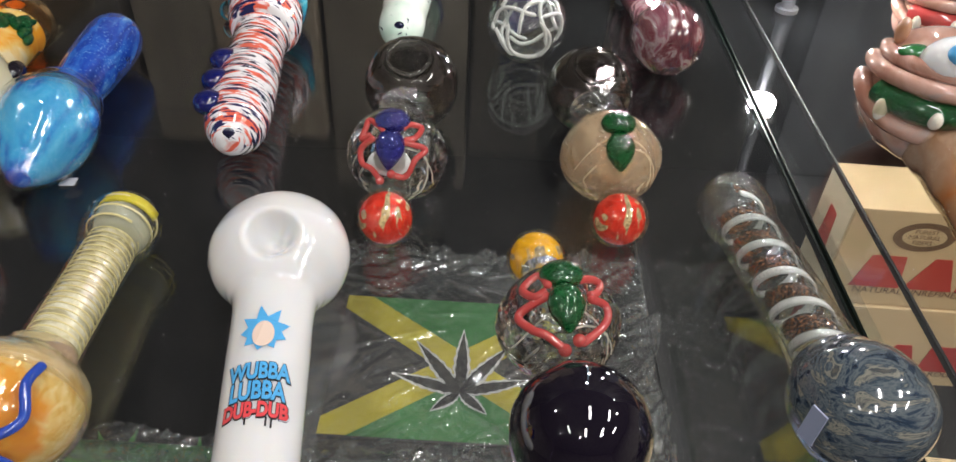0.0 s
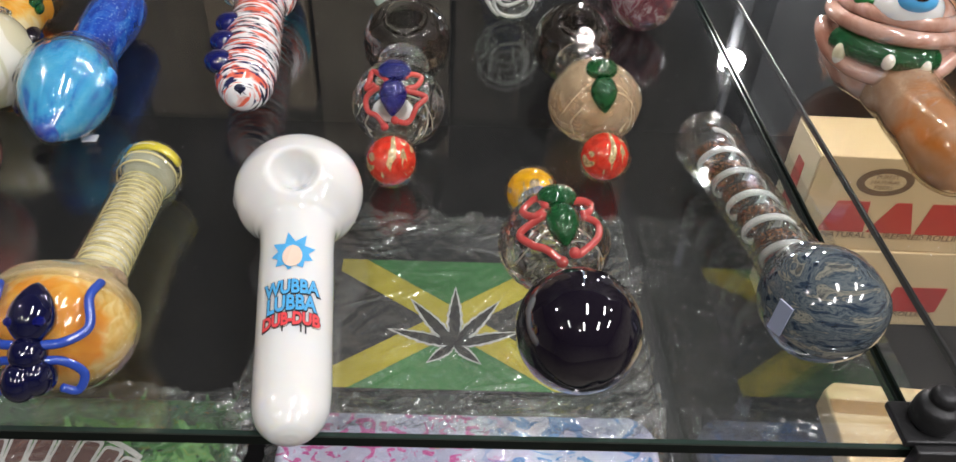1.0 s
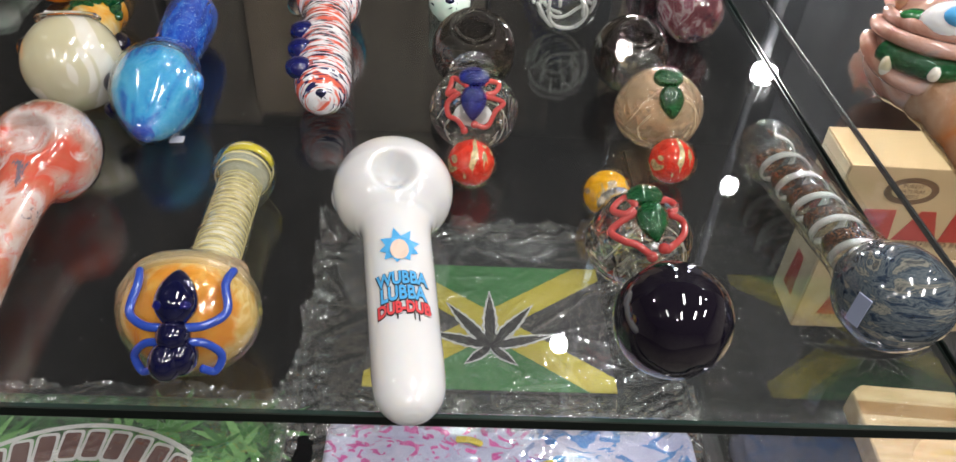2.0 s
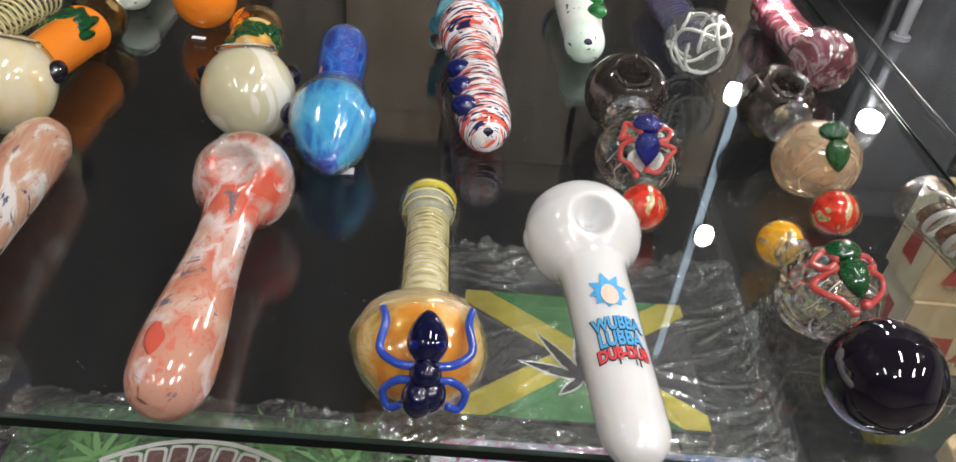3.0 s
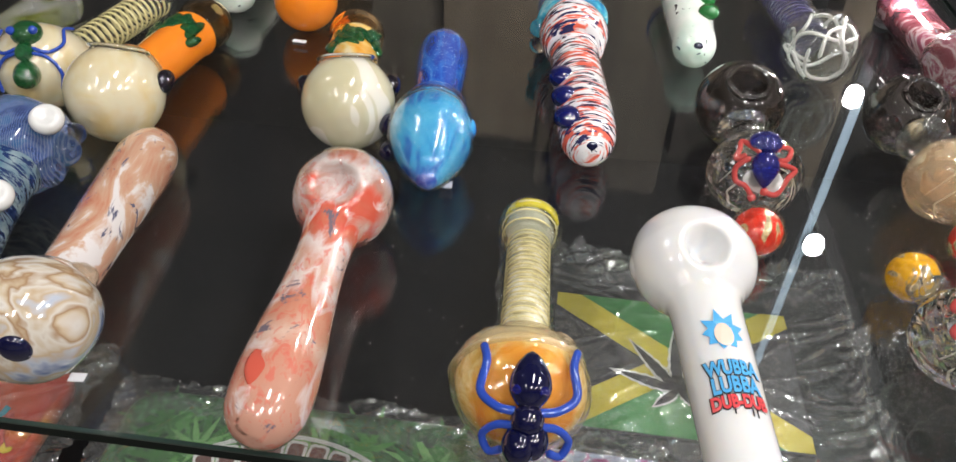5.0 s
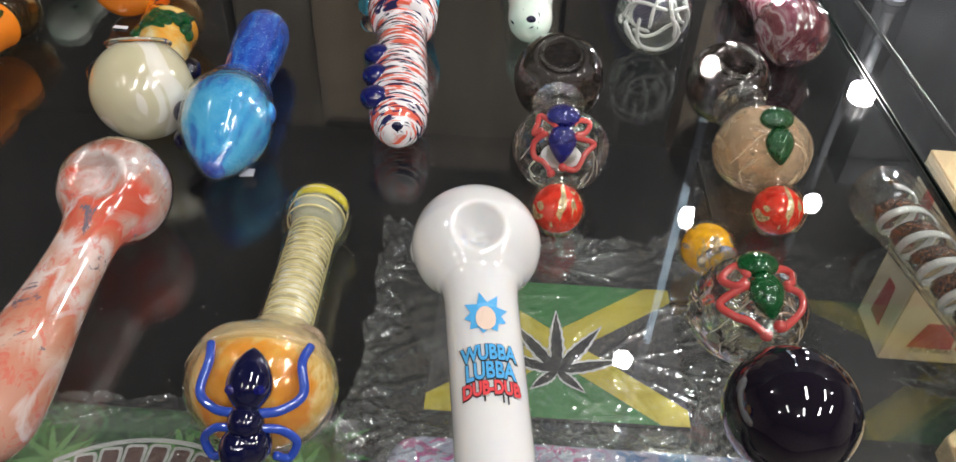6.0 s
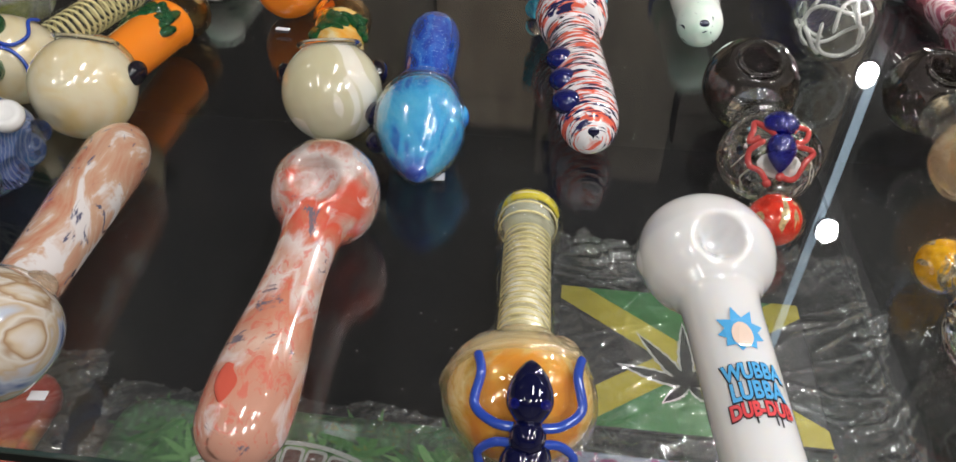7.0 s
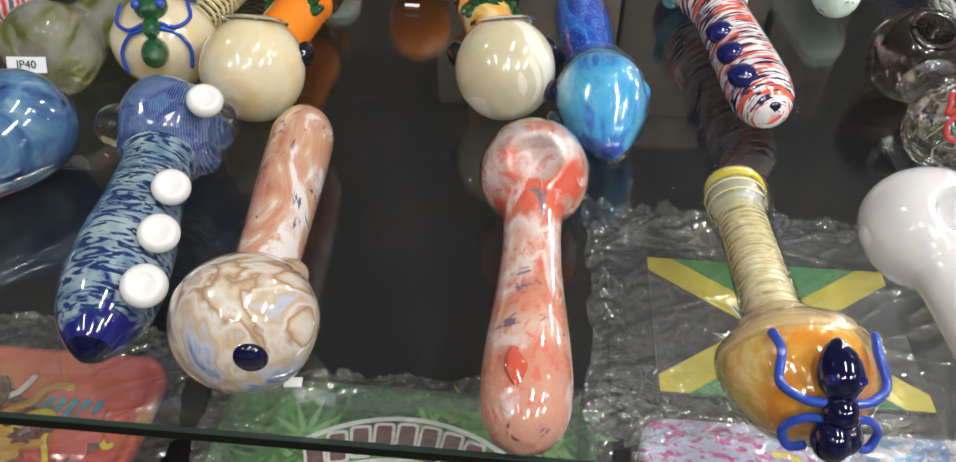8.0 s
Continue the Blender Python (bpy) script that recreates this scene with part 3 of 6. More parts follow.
def rod(points, r, n=0, seg=10, taper=1.0):
    """A round rod through the points."""
    n = n or 8 * len(points)
    line = spline(points, n)
    rings = []
    up = Vector((0, 0, 1))
    for i, q in enumerate(line):
        d = (line[min(i + 1, n - 1)] - line[max(i - 1, 0)]).normalized()
        side = d.cross(up)
        side = side.normalized() if side.length > 1e-4 else Vector((1, 0, 0))
        top = side.cross(d)
        k = r * (1 + (taper - 1) * i / (n - 1))
        if i in (0, n - 1):
            k *= 0.35
        rings.append([q + k * (math.cos(2 * math.pi * j / seg) * side + math.sin(2 * math.pi * j / seg) * top) for j in range(seg)])
    return rings_bm(rings)


def helix(y0, y1, r0, r1, turns, wide, thick, centre, phase=0.0, steps=28):
    """A flat ribbon wound round the +y axis."""
    n = int(turns * steps)
    rings = []
    for i in range(n):
        u = i / (n - 1)
        a, y, r = phase + 2 * math.pi * turns * u, y0 + (y1 - y0) * u, r0 + (r1 - r0) * u
        cx, cz = centre(y)
        ring = []
        for dy, dr in ((-wide / 2, 0), (-wide / 4, thick), (wide / 4, thick), (wide / 2, 0), (wide / 4, -thick), (-wide / 4, -thick)):
            ring.append((cx + (r + dr) * math.cos(a), y + dy, cz + (r + dr) * math.sin(a)))
        rings.append(ring)
    return rings_bm(rings)


def box(x0, x1, y0, y1, z0, z1, bevel=0.0):
    bm = bmesh.new()
    bmesh.ops.create_cube(bm, size=1.0)
    for q in bm.verts:
        q.co = Vector(((x0 + x1) / 2 + q.co.x * (x1 - x0), (y0 + y1) / 2 + q.co.y * (y1 - y0), (z0 + z1) / 2 + q.co.z * (z1 - z0)))
    if bevel:
        bmesh.ops.bevel(bm, geom=bm.edges[:], offset=bevel, segments=2, affect="EDGES", profile=0.5)
    return bm


def slab(outline, z0, z1):
    """A flat plate with the given outline."""
    bm = bmesh.new()
    lo = [bm.verts.new((x, y, z0)) for x, y in outline]
    hi = [bm.verts.new((x, y, z1)) for x, y in outline]
    n = len(lo)
    bm.faces.new(lo[::-1])
    bm.faces.new(hi)
    for i in range(n):
        bm.faces.new((lo[i], lo[(i + 1) % n], hi[(i + 1) % n], hi[i]))
    bmesh.ops.recalc_face_normals(bm, faces=bm.faces)
    return bm


def round_rect(w, h, r, seg=8):
    out = []
    for cx, cy, a0 in ((w / 2 - r, h / 2 - r, 0), (-w / 2 + r, h / 2 - r, 90), (-w / 2 + r, -h / 2 + r, 180), (w / 2 - r, -h / 2 + r, 270)):
        for i in range(seg + 1):
            a = radians(a0 + 90 * i / seg)
            out.append((cx + r * math.cos(a), cy + r * math.sin(a)))
    return out


def lettering(text, size, depth=0.0001, bold=0.0):
    """The built-in font as a bmesh, centred, in the xy plane."""
    c = bpy.data.curves.new("text", "FONT")
    c.body, c.size, c.align_x, c.align_y, c.extrude, c.resolution_u = text, size, "CENTER", "CENTER", depth, 3
    c.offset = bold
    ob = bpy.data.objects.new("text", c)
    scene.collection.objects.link(ob)
    me = bpy.data.meshes.new_from_object(ob.evaluated_get(bpy.context.evaluated_depsgraph_get()))
    bm = bmesh.new()
    bm.from_mesh(me)
    bpy.data.objects.remove(ob)
    bpy.data.curves.remove(c)
    bpy.data.meshes.remove(me)
    return bm


def disc(r, z0, z1, c=(0, 0), seg=24):
    return slab([(c[0] + r * math.cos(2 * math.pi * i / seg), c[1] + r * math.sin(2 * math.pi * i / seg)) for i in range(seg)], z0, z1)


def facing(x0, y0, x1, y1):
    """The turn about z that lays +y along the way from the first place to the second."""
    return math.degrees(math.atan2(-(x1 - x0), y1 - y0)), math.hypot(x1 - x0, y1 - y0)


# ---- the showcase and the shop ----
DECK_Z, SHELF_T = -0.262, 0.0048
FRONT, BACK, SPLIT_L, SPLIT_R = 0.164, 0.72, 0.214, 0.241


def glass_shelf(name, x0, x1, label):
    root = thing(name, label, "glass shelf", pose(0, 0, 0), kind="structure")
    pane = part("pane", box(x0 + 0.0012, x1 - 0.0012, FRONT + 0.0012, BACK, -0.0024, -0.0001), PANE, root, smooth=False)
    pane.visible_shadow = False
    part("front_edge", box(x0, x1, FRONT - 0.0005, FRONT + 0.001, -SHELF_T, -0.0008), EDGE, root, "dark polished glass edge", smooth=False)
    part("front_edge_line", box(x0, x1, FRONT - 0.0005, FRONT + 0.001, -0.0008, 0.0), EDGE_LINE, root, smooth=False)
    for side, x in (("side_edge", x0), ("side_edge", x1 - 0.001)):
        part(side, box(x, x + 0.001, FRONT + 0.001, BACK, -0.0032, 0.0), EDGE, root, smooth=False)
    return root


glass_shelf("shelf_1", -1.1, SPLIT_L, "clear glass shelf with dark polished edges")
glass_shelf("shelf_2", SPLIT_L + 0.0015, 1.1, "clear glass shelf beside the upright divider")

seal = thing("shelf_seal", "black rubber seal along the shelf end", "seal", pose(0, 0, 0), kind="structure")
part("strip", box(SPLIT_R - 0.0016, SPLIT_R - 0.0002, FRONT, BACK, -0.0026, 0.0004, 0.0004), RUBBER, seal, smooth=False)

deck = thing("deck", "black lower deck of the showcase", "deck", pose(0, 0, 0), kind="structure")
part("board", box(-1.1, 1.1, 0.10, BACK + 0.02, DECK_Z - 0.03, DECK_Z), DECK, deck, smooth=False)
plinth = thing("plinth", "dark plinth under the showcase", "plinth", pose(0, 0, 0), kind="structure")
part("body", box(-1.1, 1.1, 0.12, BACK + 0.02, -0.95, DECK_Z - 0.031), DECK, plinth, smooth=False)
panel = thing("back_panel", "dark back panel of the showcase", "panel", pose(0, 0, 0), kind="structure")
part("board", box(-1.1, 1.1, BACK + 0.021, BACK + 0.035, -0.004, 0.9), PANEL, panel, smooth=False)
# Added black board: keeps the back dark where seen below the shelf.
part("kick_board", box(-1.1, 1.1, BACK + 0.021, BACK + 0.035, -0.95, -0.005), DECK, panel, "black lower board added to keep the back dark", smooth=False)

divider = thing("divider", "upright clear glass divider in a black channel", "glass panel", pose(0, 0, 0), kind="structure")
dp = part("pane", box(0.2235, 0.2285, FRONT + 0.01, BACK - 0.01, DECK_Z + 0.006, -0.010), PANE, divider, smooth=False)
dp.visible_shadow = False
part("channel", box(0.220, 0.232, FRONT + 0.008, BACK - 0.008, DECK_Z + 0.0005, DECK_Z + 0.006), RUBBER, divider, "black rubber channel", smooth=False)

for name, dims, material, label in (
        ("floor", (-4, 4, -4, 4, -1.0, -0.951), FLOOR, "brown-grey shop floor"),
        ("ceiling", (-4, 4, -4, 4, CEILING, CEILING + 0.1), CEIL, "pale painted shop ceiling"),
        ("wall_north", (-4, 4, 4.001, 4.1, -1, CEILING + 0.1), WALL, "brown-grey shop wall"),
        ("wall_south", (-4, 4, -4.1, -4.001, -1, CEILING + 0.1), WALL, "brown-grey shop wall"),
        ("wall_east", (4.001, 4.1, -4, 4, -1, CEILING + 0.1), WALL, "brown-grey shop wall"),
        ("wall_west", (-4.1, -4.001, -4, 4, -1, CEILING + 0.1), WALL, "brown-grey shop wall")):
    ob = part(name, box(*dims), material, None, smooth=False)
    tagged(ob, label, name.split("_")[0], kind="structure")

for sx, sy in STRIPS:
    f = thing("ceiling_light", "slim metal strip light under the ceiling", "light", pose(sx, sy, CEILING), "ceiling strip lights")
    part("housing", box(-0.055, 0.055, -0.33, 0.33, -0.07, -0.001, 0.004), STEEL, f, smooth=False)


for sx, sy in DOWNLIGHTS:
    f = thing("downlight", "small round metal downlight under the ceiling", "light", pose(sx, sy, CEILING), "ceiling downlights")
    part("can", lathe([(-0.030, 0.030), (-0.028, 0.036), (-0.010, 0.036), (-0.001, 0.030)], n=12, seg=24), STEEL, f, m=pose(0, 0, 0, 90, 0, 0))


LENS = mat("lamp_lens", (1.0, 0.98, 0.95), 0.4, emit=330.0)
LED_STRIP = mat("led_strip", (0.62, 0.82, 1.0), 0.4, emit=0.9)
POLE_STEEL = mat("brushed_pole", (0.22, 0.23, 0.25), 0.45, metal=1.0)


def lamp_pole(x, y, top, heads, strip):
    """An upright lamp pole that stands on the shelf: small round heads on short arms, each (dx, dy, z, radius, drop of its aim), and a lit strip along its front."""
    root = thing("lamp_pole", "slim steel pole with small round lamp heads", "lamp", pose(x, y, 0), "showcase lamp poles")
    part("pole", disc(0.0040, 0.003, top, seg=16), POLE_STEEL, root, smooth=False)
    part("base_plate", disc(0.007, 0.0003, 0.003), POLE_STEEL, root, smooth=False)
    if strip:
        part("light_strip", box(-0.0032, 0.0032, -0.0052, -0.0038, strip[0], strip[1], 0.0004), LED_STRIP, root, "cool white light strip", smooth=False)
    for dx, dy, z, r, drop in heads:
        part("arm", rod([(0, 0, z + 0.012), (dx * 0.5, dy * 0.5 + 0.006, z + 0.012), (dx, dy + 0.012, z + 0.008)], 0.0016), POLE_STEEL, root)
        aim = look((dx, dy, z), (dx - 0.05, dy - 0.2, z - drop))
        bm = lathe([(-0.020, 0.003), (-0.018, r * 0.8), (-0.004, r), (0.0, r + 0.001)], n=14, seg=20)
        head = part("lamp_head", bm, STEEL, root, m=aim @ pose(0, 0, 0, -90, 0, 0))
        part("lens", disc(r * 0.86, 0.0, 0.0012, seg=20), LENS, head, "glowing round lens", m=pose(0, 0.0005, 0, -90, 0, 0))


lamp_pole(0.162, 0.532, 0.62, [(-0.006, -0.008, 0.046, 0.0070, 0.06), (0.006, -0.010, 0.176, 0.0085, 0.06), (-0.004, 0.050, 0.420, 0.0110, 0.06)], (0.05, 0.33))
lamp_pole(0.262, 0.532, 0.078, [(-0.003, -0.014, 0.057, 0.0105, 0.75)], None)
lamp_pole(0.306, 0.638, 0.36, [(0.0, -0.016, 0.231, 0.0090, 0.06)], None)


# ---- pipes on the shelf ----
GROUP = "glass pipes on the shelf"


def pipe(label, x0, y0, x1, y1, kind="glass_pipe"):
    """An Empty on the shelf under the bowl; its +y runs along the stem."""
    yaw, length = facing(x0, y0, x1, y1)
    return thing(kind, label, "glass pipe", pose(x0, y0, 0.0003, 0, 0, yaw), GROUP), length


def line(r0, l, r1):
    """The centre line from a bowl of one radius to an end of another, both resting on the shelf."""
    return [(0, 0, r0), (l, 0, r1)]


def at_line(r0, l, r1):
    return lambda y: (0.0, r0 + (r1 - r0) * max(0.0, min(1.0, y / l)))


def on_top(bm, r, cz, x0=0.0, y0=0.0, lift=0.0003):
    """Lays flat print, seen from the tail's end, over the top of a round stem."""
    for q in bm.verts:
        x, y = x0 - q.co.x, y0 - q.co.y
        q.co = Vector((x, y, cz(y)[1] + 0.86 * math.sqrt(max(r(y) ** 2 - x * x, 1e-8)) + lift + q.co.z))
    bmesh.ops.recalc_face_normals(bm, faces=bm.faces)
    return bm


# white spoon pipe with a print on its stem
root, L = pipe("white opaque glass spoon pipe with blue and red print", 0.0130, 0.2555, 0.0250, 0.165)
R0, R1 = 0.01995, 0.0095
body = lathe([(-0.0232, 0.0004), (-0.0205, 0.0108), (-0.012, 0.0198), (0, 0.0232), (0.010, 0.0212), (0.0175, 0.0155), (0.024, 0.0128), (0.045, 0.0123), (0.068, 0.0119), (0.087, 0.0116), (0.0945, 0.0102), (0.0992, 0.0068), (0.1008, 0.0034), (0.1012, 0.0004)],
             line(R0, 0.085, R1), n=180, seg=112, crater=(0.0, 0.0051, 0.0125, 28), flat=0.86)
white_body = part("body", body, WHITE, root)
part("carb_nub", ball((0.0150, 0.001, R0 - 0.002), 0.0080, squash=(1.12, 1.2, 1.05)), WHITE, root)
axis = at_line(R0, 0.085, R1)
stem_r = lambda y: 0.0129 - (y - 0.024) / 0.044 * 0.0011
star = []
for i in range(18):
    a = 2 * math.pi * i / 18
    k = (0.0068 + 0.0024 * max(0.0, math.sin(a))) if i % 2 else 0.0050
    star.append((k * math.cos(a), k * math.sin(a)))
bm = slab(star, 0, 0.0001)
part("print_patch", on_top(bm, stem_r, axis, 0, 0.0410), PRINT_BLUE, root, "light blue starburst print", smooth=False)
bm = slab([(0.0032 * math.cos(a / 10 * math.pi), 0.0044 * math.sin(a / 10 * math.pi) - 0.0006) for a in range(20)], 0, 0.0001)
part("print_oval", on_top(bm, stem_r, axis, 0, 0.0416, 0.0005), PRINT_PALE, root, "plain pale oval print", smooth=False)
for word, size, y, ink in (("WUBBA", 0.0078, 0.0548, PRINT_BLUE), ("LUBBA", 0.0084, 0.0610, PRINT_BLUE), ("DUB-DUB", 0.0066, 0.0668, PRINT_RED)):
    for dx, dy, lift, c in ((0.0, 0.0, 0.0006, ink), (0.0, 0.0, 0.00035, INK)):
        bm = lettering(word, size, bold=0.00062 if c is INK else 0.00026)
        bmesh.ops.transform(bm, matrix=Matrix.Diagonal((0.60, 0.92, 1, 1)), verts=bm.verts)
        part("lettering", on_top(bm, stem_r, axis, dx, y + dy, lift), c, root, smooth=False)
for x, w in ((-0.0025, 0.0022), (0.0030, 0.0028), (0.0044, 0.0032)):
    part("print_drip", on_top(slab([(x, 0), (x + 0.0005, 0), (x + 0.0005, -w), (x, -w)], 0, 0.0001), stem_r, axis, 0, 0.0686), INK, root, smooth=False)

# amber bowl with a cobalt octopus ornament and a clear wound stem
root, L = pipe("amber glass pipe with blue octopus ornament and wound stem", -0.0455, 0.186, -0.0495, 0.277)
R0, R1 = 0.0215, 0.0120
part("bowl", lathe([(-0.0186, 0.0004), (-0.0173, 0.0086), (-0.0092, 0.0178), (0, 0.0211), (0.0086, 0.0192), (0.0140, 0.0131), (0.017, 0.0092), (0.018, 0.0004)], line(0.0200, L, R1), n=64, seg=64, flat=0.88, wobble=0.05), AMBER_BOWL, root, "honey orange bowl")
part("stem", lathe([(0.016, 0.0004), (0.0165, 0.0098), (0.022, 0.0099), (0.050, 0.0094), (0.068, 0.0098), (0.074, 0.0108), (0.081, 0.0128), (0.090, 0.0130), (0.097, 0.0100), (0.0995, 0.0045), (0.100, 0.0004)], line(R0 - 0.006, L, R1), n=70, seg=40, inner=0.0022), THIN, root, "clear stem")
ax = at_line(R0 - 0.006, L, R1)
part("winding", helix(0.018, 0.079, 0.0084, 0.0084, 24, 0.0007, 0.0002, ax), CREAM_ROD, root, "pale yellow wound thread")
part("winding", helix(0.081, 0.093, 0.0106, 0.0112, 2.2, 0.0012, 0.0003, ax, 0.8), CREAM_ROD, root, "milky thread in the mouthpiece")
part("mouthpiece_ring", helix(0.0915, 0.0955, 0.0112, 0.0086, 0.8, 0.0056, 0.0008, ax, 0.2), YELLOW_GLASS, root, "yellow mouthpiece swirl")
for sx in (-1, 1):
    part("shoulder", ball((sx * 0.009, 0.0115, 0.026), 0.0072, squash=(1.1, 1, 0.7)), PEACH, root)
part("bowl_glaze", lathe([(-0.0203, 0.0004), (-0.0188, 0.0092), (-0.0101, 0.0191), (0, 0.0226), (0.0092, 0.0208), (0.0158, 0.0146), (0.0190, 0.0108), (0.020, 0.0004)], line(0.0200, L, R1), n=44, seg=52, flat=0.88, wobble=0.09), CREAM_SHELL, root, "thick clear glaze over the bowl")
part("bowl_collar", lathe([(0.0030, 0.0229), (0.0092, 0.0214), (0.0158, 0.0152), (0.0190, 0.0114), (0.0230, 0.0104)], line(0.0200, L, R1), n=30, seg=52, flat=0.88, wobble=0.12), CREAM_THICK, root, "cream collar where the stem joins")
part("ornament_head", lathe([(-0.0075, 0.0004), (-0.0068, 0.0032), (-0.003, 0.0060), (0.001, 0.0061), (0.005, 0.0046), (0.008, 0.0022), (0.0092, 0.0004)], n=36, seg=32, flat=0.9), NAVY_DEEP, root, "dark cobalt ornament head", m=pose(0.0018, -0.0125, 0.0382, 30, 0, 0))
part("ornament_neck", ball((0.0016, -0.0205, 0.0316), 0.0050), NAVY_DEEP, root)
for sx in (-1, 1):
    part("ornament_foot", ball((0.0014 + sx * 0.0017, -0.0240 + 0.001 * sx, 0.0258), 0.0054, squash=(0.95, 1.1, 1.1)), NAVY_DEEP, root)
part("core", lathe([(0.017, 0.0004), (0.0175, 0.0079), (0.050, 0.0077), (0.074, 0.0077), (0.078, 0.0070), (0.079, 0.0004)], line(R0 - 0.006, L, R1), n=30, seg=28), WOUND_CORE, root, "pale yellow inner tube with fine wound lines")
part("mouthpiece_core", lathe([(0.0795, 0.0004), (0.0805, 0.0080), (0.086, 0.0104), (0.091, 0.0092), (0.0945, 0.0056), (0.095, 0.0004)], line(R0 - 0.006, L, R1), n=24, seg=32, wobble=0.15), MILK_CORE, root, "milky swirl in the mouthpiece")
for sx in (-1, 1):
    part("arm", rod([(0.0015 + sx * 0.003, -0.0192, 0.0335), (0.0015 + sx * 0.009, -0.0175, 0.0330), (0.0015 + sx * 0.0140, -0.0125, 0.0335), (0.0015 + sx * 0.0128, -0.005, 0.0375), (0.0015 + sx * 0.0142, 0.0020, 0.0372)], 0.0014), BLUE_ARM, root, "blue glass rod")
    part("arm", rod([(0.0015 + sx * 0.003, -0.0215, 0.0300), (0.0015 + sx * 0.0085, -0.0205, 0.0285), (0.0015 + sx * 0.0125, -0.0205, 0.0235), (0.0015 + sx * 0.0105, -0.0228, 0.0190), (0.0015 + sx * 0.0065, -0.0238, 0.0215)], 0.0013), BLUE_ARM, root)
    part("eye", ball((0.0018 + sx * 0.0036, -0.0165, 0.0400), 0.0019, squash=(1, 0.8, 0.8)), COBALT_CLEAR, root)

# pink marbled spoon
root, L = pipe("pink and white marbled glass spoon pipe", -0.1255, 0.272, -0.1240, 0.172)
body = lathe([(-0.0200, 0.0004), (-0.0178, 0.0100), (-0.010, 0.0176), (0, 0.0203), (0.009, 0.0186), (0.016, 0.0140), (0.023, 0.0109), (0.036, 0.0100), (0.055, 0.0108), (0.075, 0.0128), (0.092, 0.0138), (0.103, 0.0128), (0.110, 0.0090), (0.1130, 0.0040), (0.1134, 0.0004)],
             line(0.0203, 0.100, 0.0137), n=160, seg=90, crater=(0.0, 0.0058, 0.0100, 34))
part("body", body, MARBLE_PINK, root)
part("bowl_glaze", lathe([(-0.0204, 0.0004), (-0.0182, 0.0104), (-0.010, 0.0180), (0, 0.0207), (0.006, 0.0199), (0.0061, 0.0194), (0, 0.0202), (-0.010, 0.0175)], line(0.0203, 0.1, 0.0137), n=40, seg=48, crater=(0.0, 0.0058, 0.0100, 34)), THIN, root, "clear glaze over the bowl")
part("mouthpiece_hole", rod([(0.0036 * math.cos(k * math.pi / 6), 0.0030 * math.sin(k * math.pi / 6), 0) for k in range(13)], 0.0009, 40, 8), CLEAR, root, "clear rolled mouthpiece rim", m=pose(0.001, 0.1108, 0.0192, -58, 0, 0))
# Dark disc paints the shade inside the mouthpiece hole.
part("mouthpiece_bore", disc(0.0030, 0.0, 0.0006, seg=18), NAVY_DEEP, root, m=pose(0.001, 0.1110, 0.0190, -58, 0, 0))
part("red_patch", lathe([(-0.009, 0.0004), (-0.006, 0.0036), (-0.002, 0.0056), (0.003, 0.0046), (0.006, 0.0026), (0.009, 0.0004)], n=30, seg=36, flat=0.26, wobble=0.9), RED_PATCH, root, "glossy red patch near the tail", m=pose(0.0015, 0.0975, 0.0257, -14, 0, 24))

# tan marbled spoon with a dark blue dot
root, L = pipe("tan and white marbled glass pipe with a dark blue dot", -0.2100, 0.189, -0.2215, 0.298)
part("bowl", lathe([(-0.0218, 0.0004), (-0.0195, 0.0098), (-0.012, 0.0188), (0, 0.0222), (0.010, 0.0202), (0.017, 0.0150), (0.020, 0.0120), (0.0215, 0.0004)], [(0, 0, 0.0222), (0.02, 0, 0.019)], n=70, seg=64), MARBLE_TAN, root, "tan swirled bowl")
part("stem", lathe([(0.016, 0.0004), (0.017, 0.0112), (0.026, 0.0108), (0.045, 0.0112), (0.070, 0.0122), (0.095, 0.0130), (0.108, 0.0126), (0.117, 0.0095), (0.1215, 0.0045), (0.122, 0.0004)], line(0.0175, L, 0.0128), n=70, seg=48), MARBLE_PEACH, root, "peach stem")
part("dot", ball((0.0055, -0.0180, 0.0275), 0.0058, squash=(1, 0.55, 1)), NAVY_DEEP, root, "dark blue glass dot")
for sx in (-1, 1):
    part("shoulder", ball((sx * 0.010, 0.0150, 0.0260), 0.0070, squash=(1.1, 1, 0.7)), PEACH, root)

part("price_tag", box(0.0095, 0.0150, -0.0085, -0.0050, 0.0002, 0.0006), TAG_WHITE, root, smooth=False)

# azure pointed pipe
root, L = pipe("azure speckled glass pipe with a pointed bowl", -0.0985, 0.324, -0.1070, 0.409)
part("bowl", lathe([(-0.0340, 0.0004), (-0.0312, 0.0044), (-0.021, 0.0118), (-0.009, 0.0174), (0.001, 0.0191), (0.009, 0.0182), (0.0160, 0.0154), (0.0182, 0.0138), (0.0176, 0.0004)], [(-0.034, 0, 0.0165), (0, 0, 0.0193)], n=70, seg=56, wobble=0.07), BLUE_DEW, root, "light azure bowl")
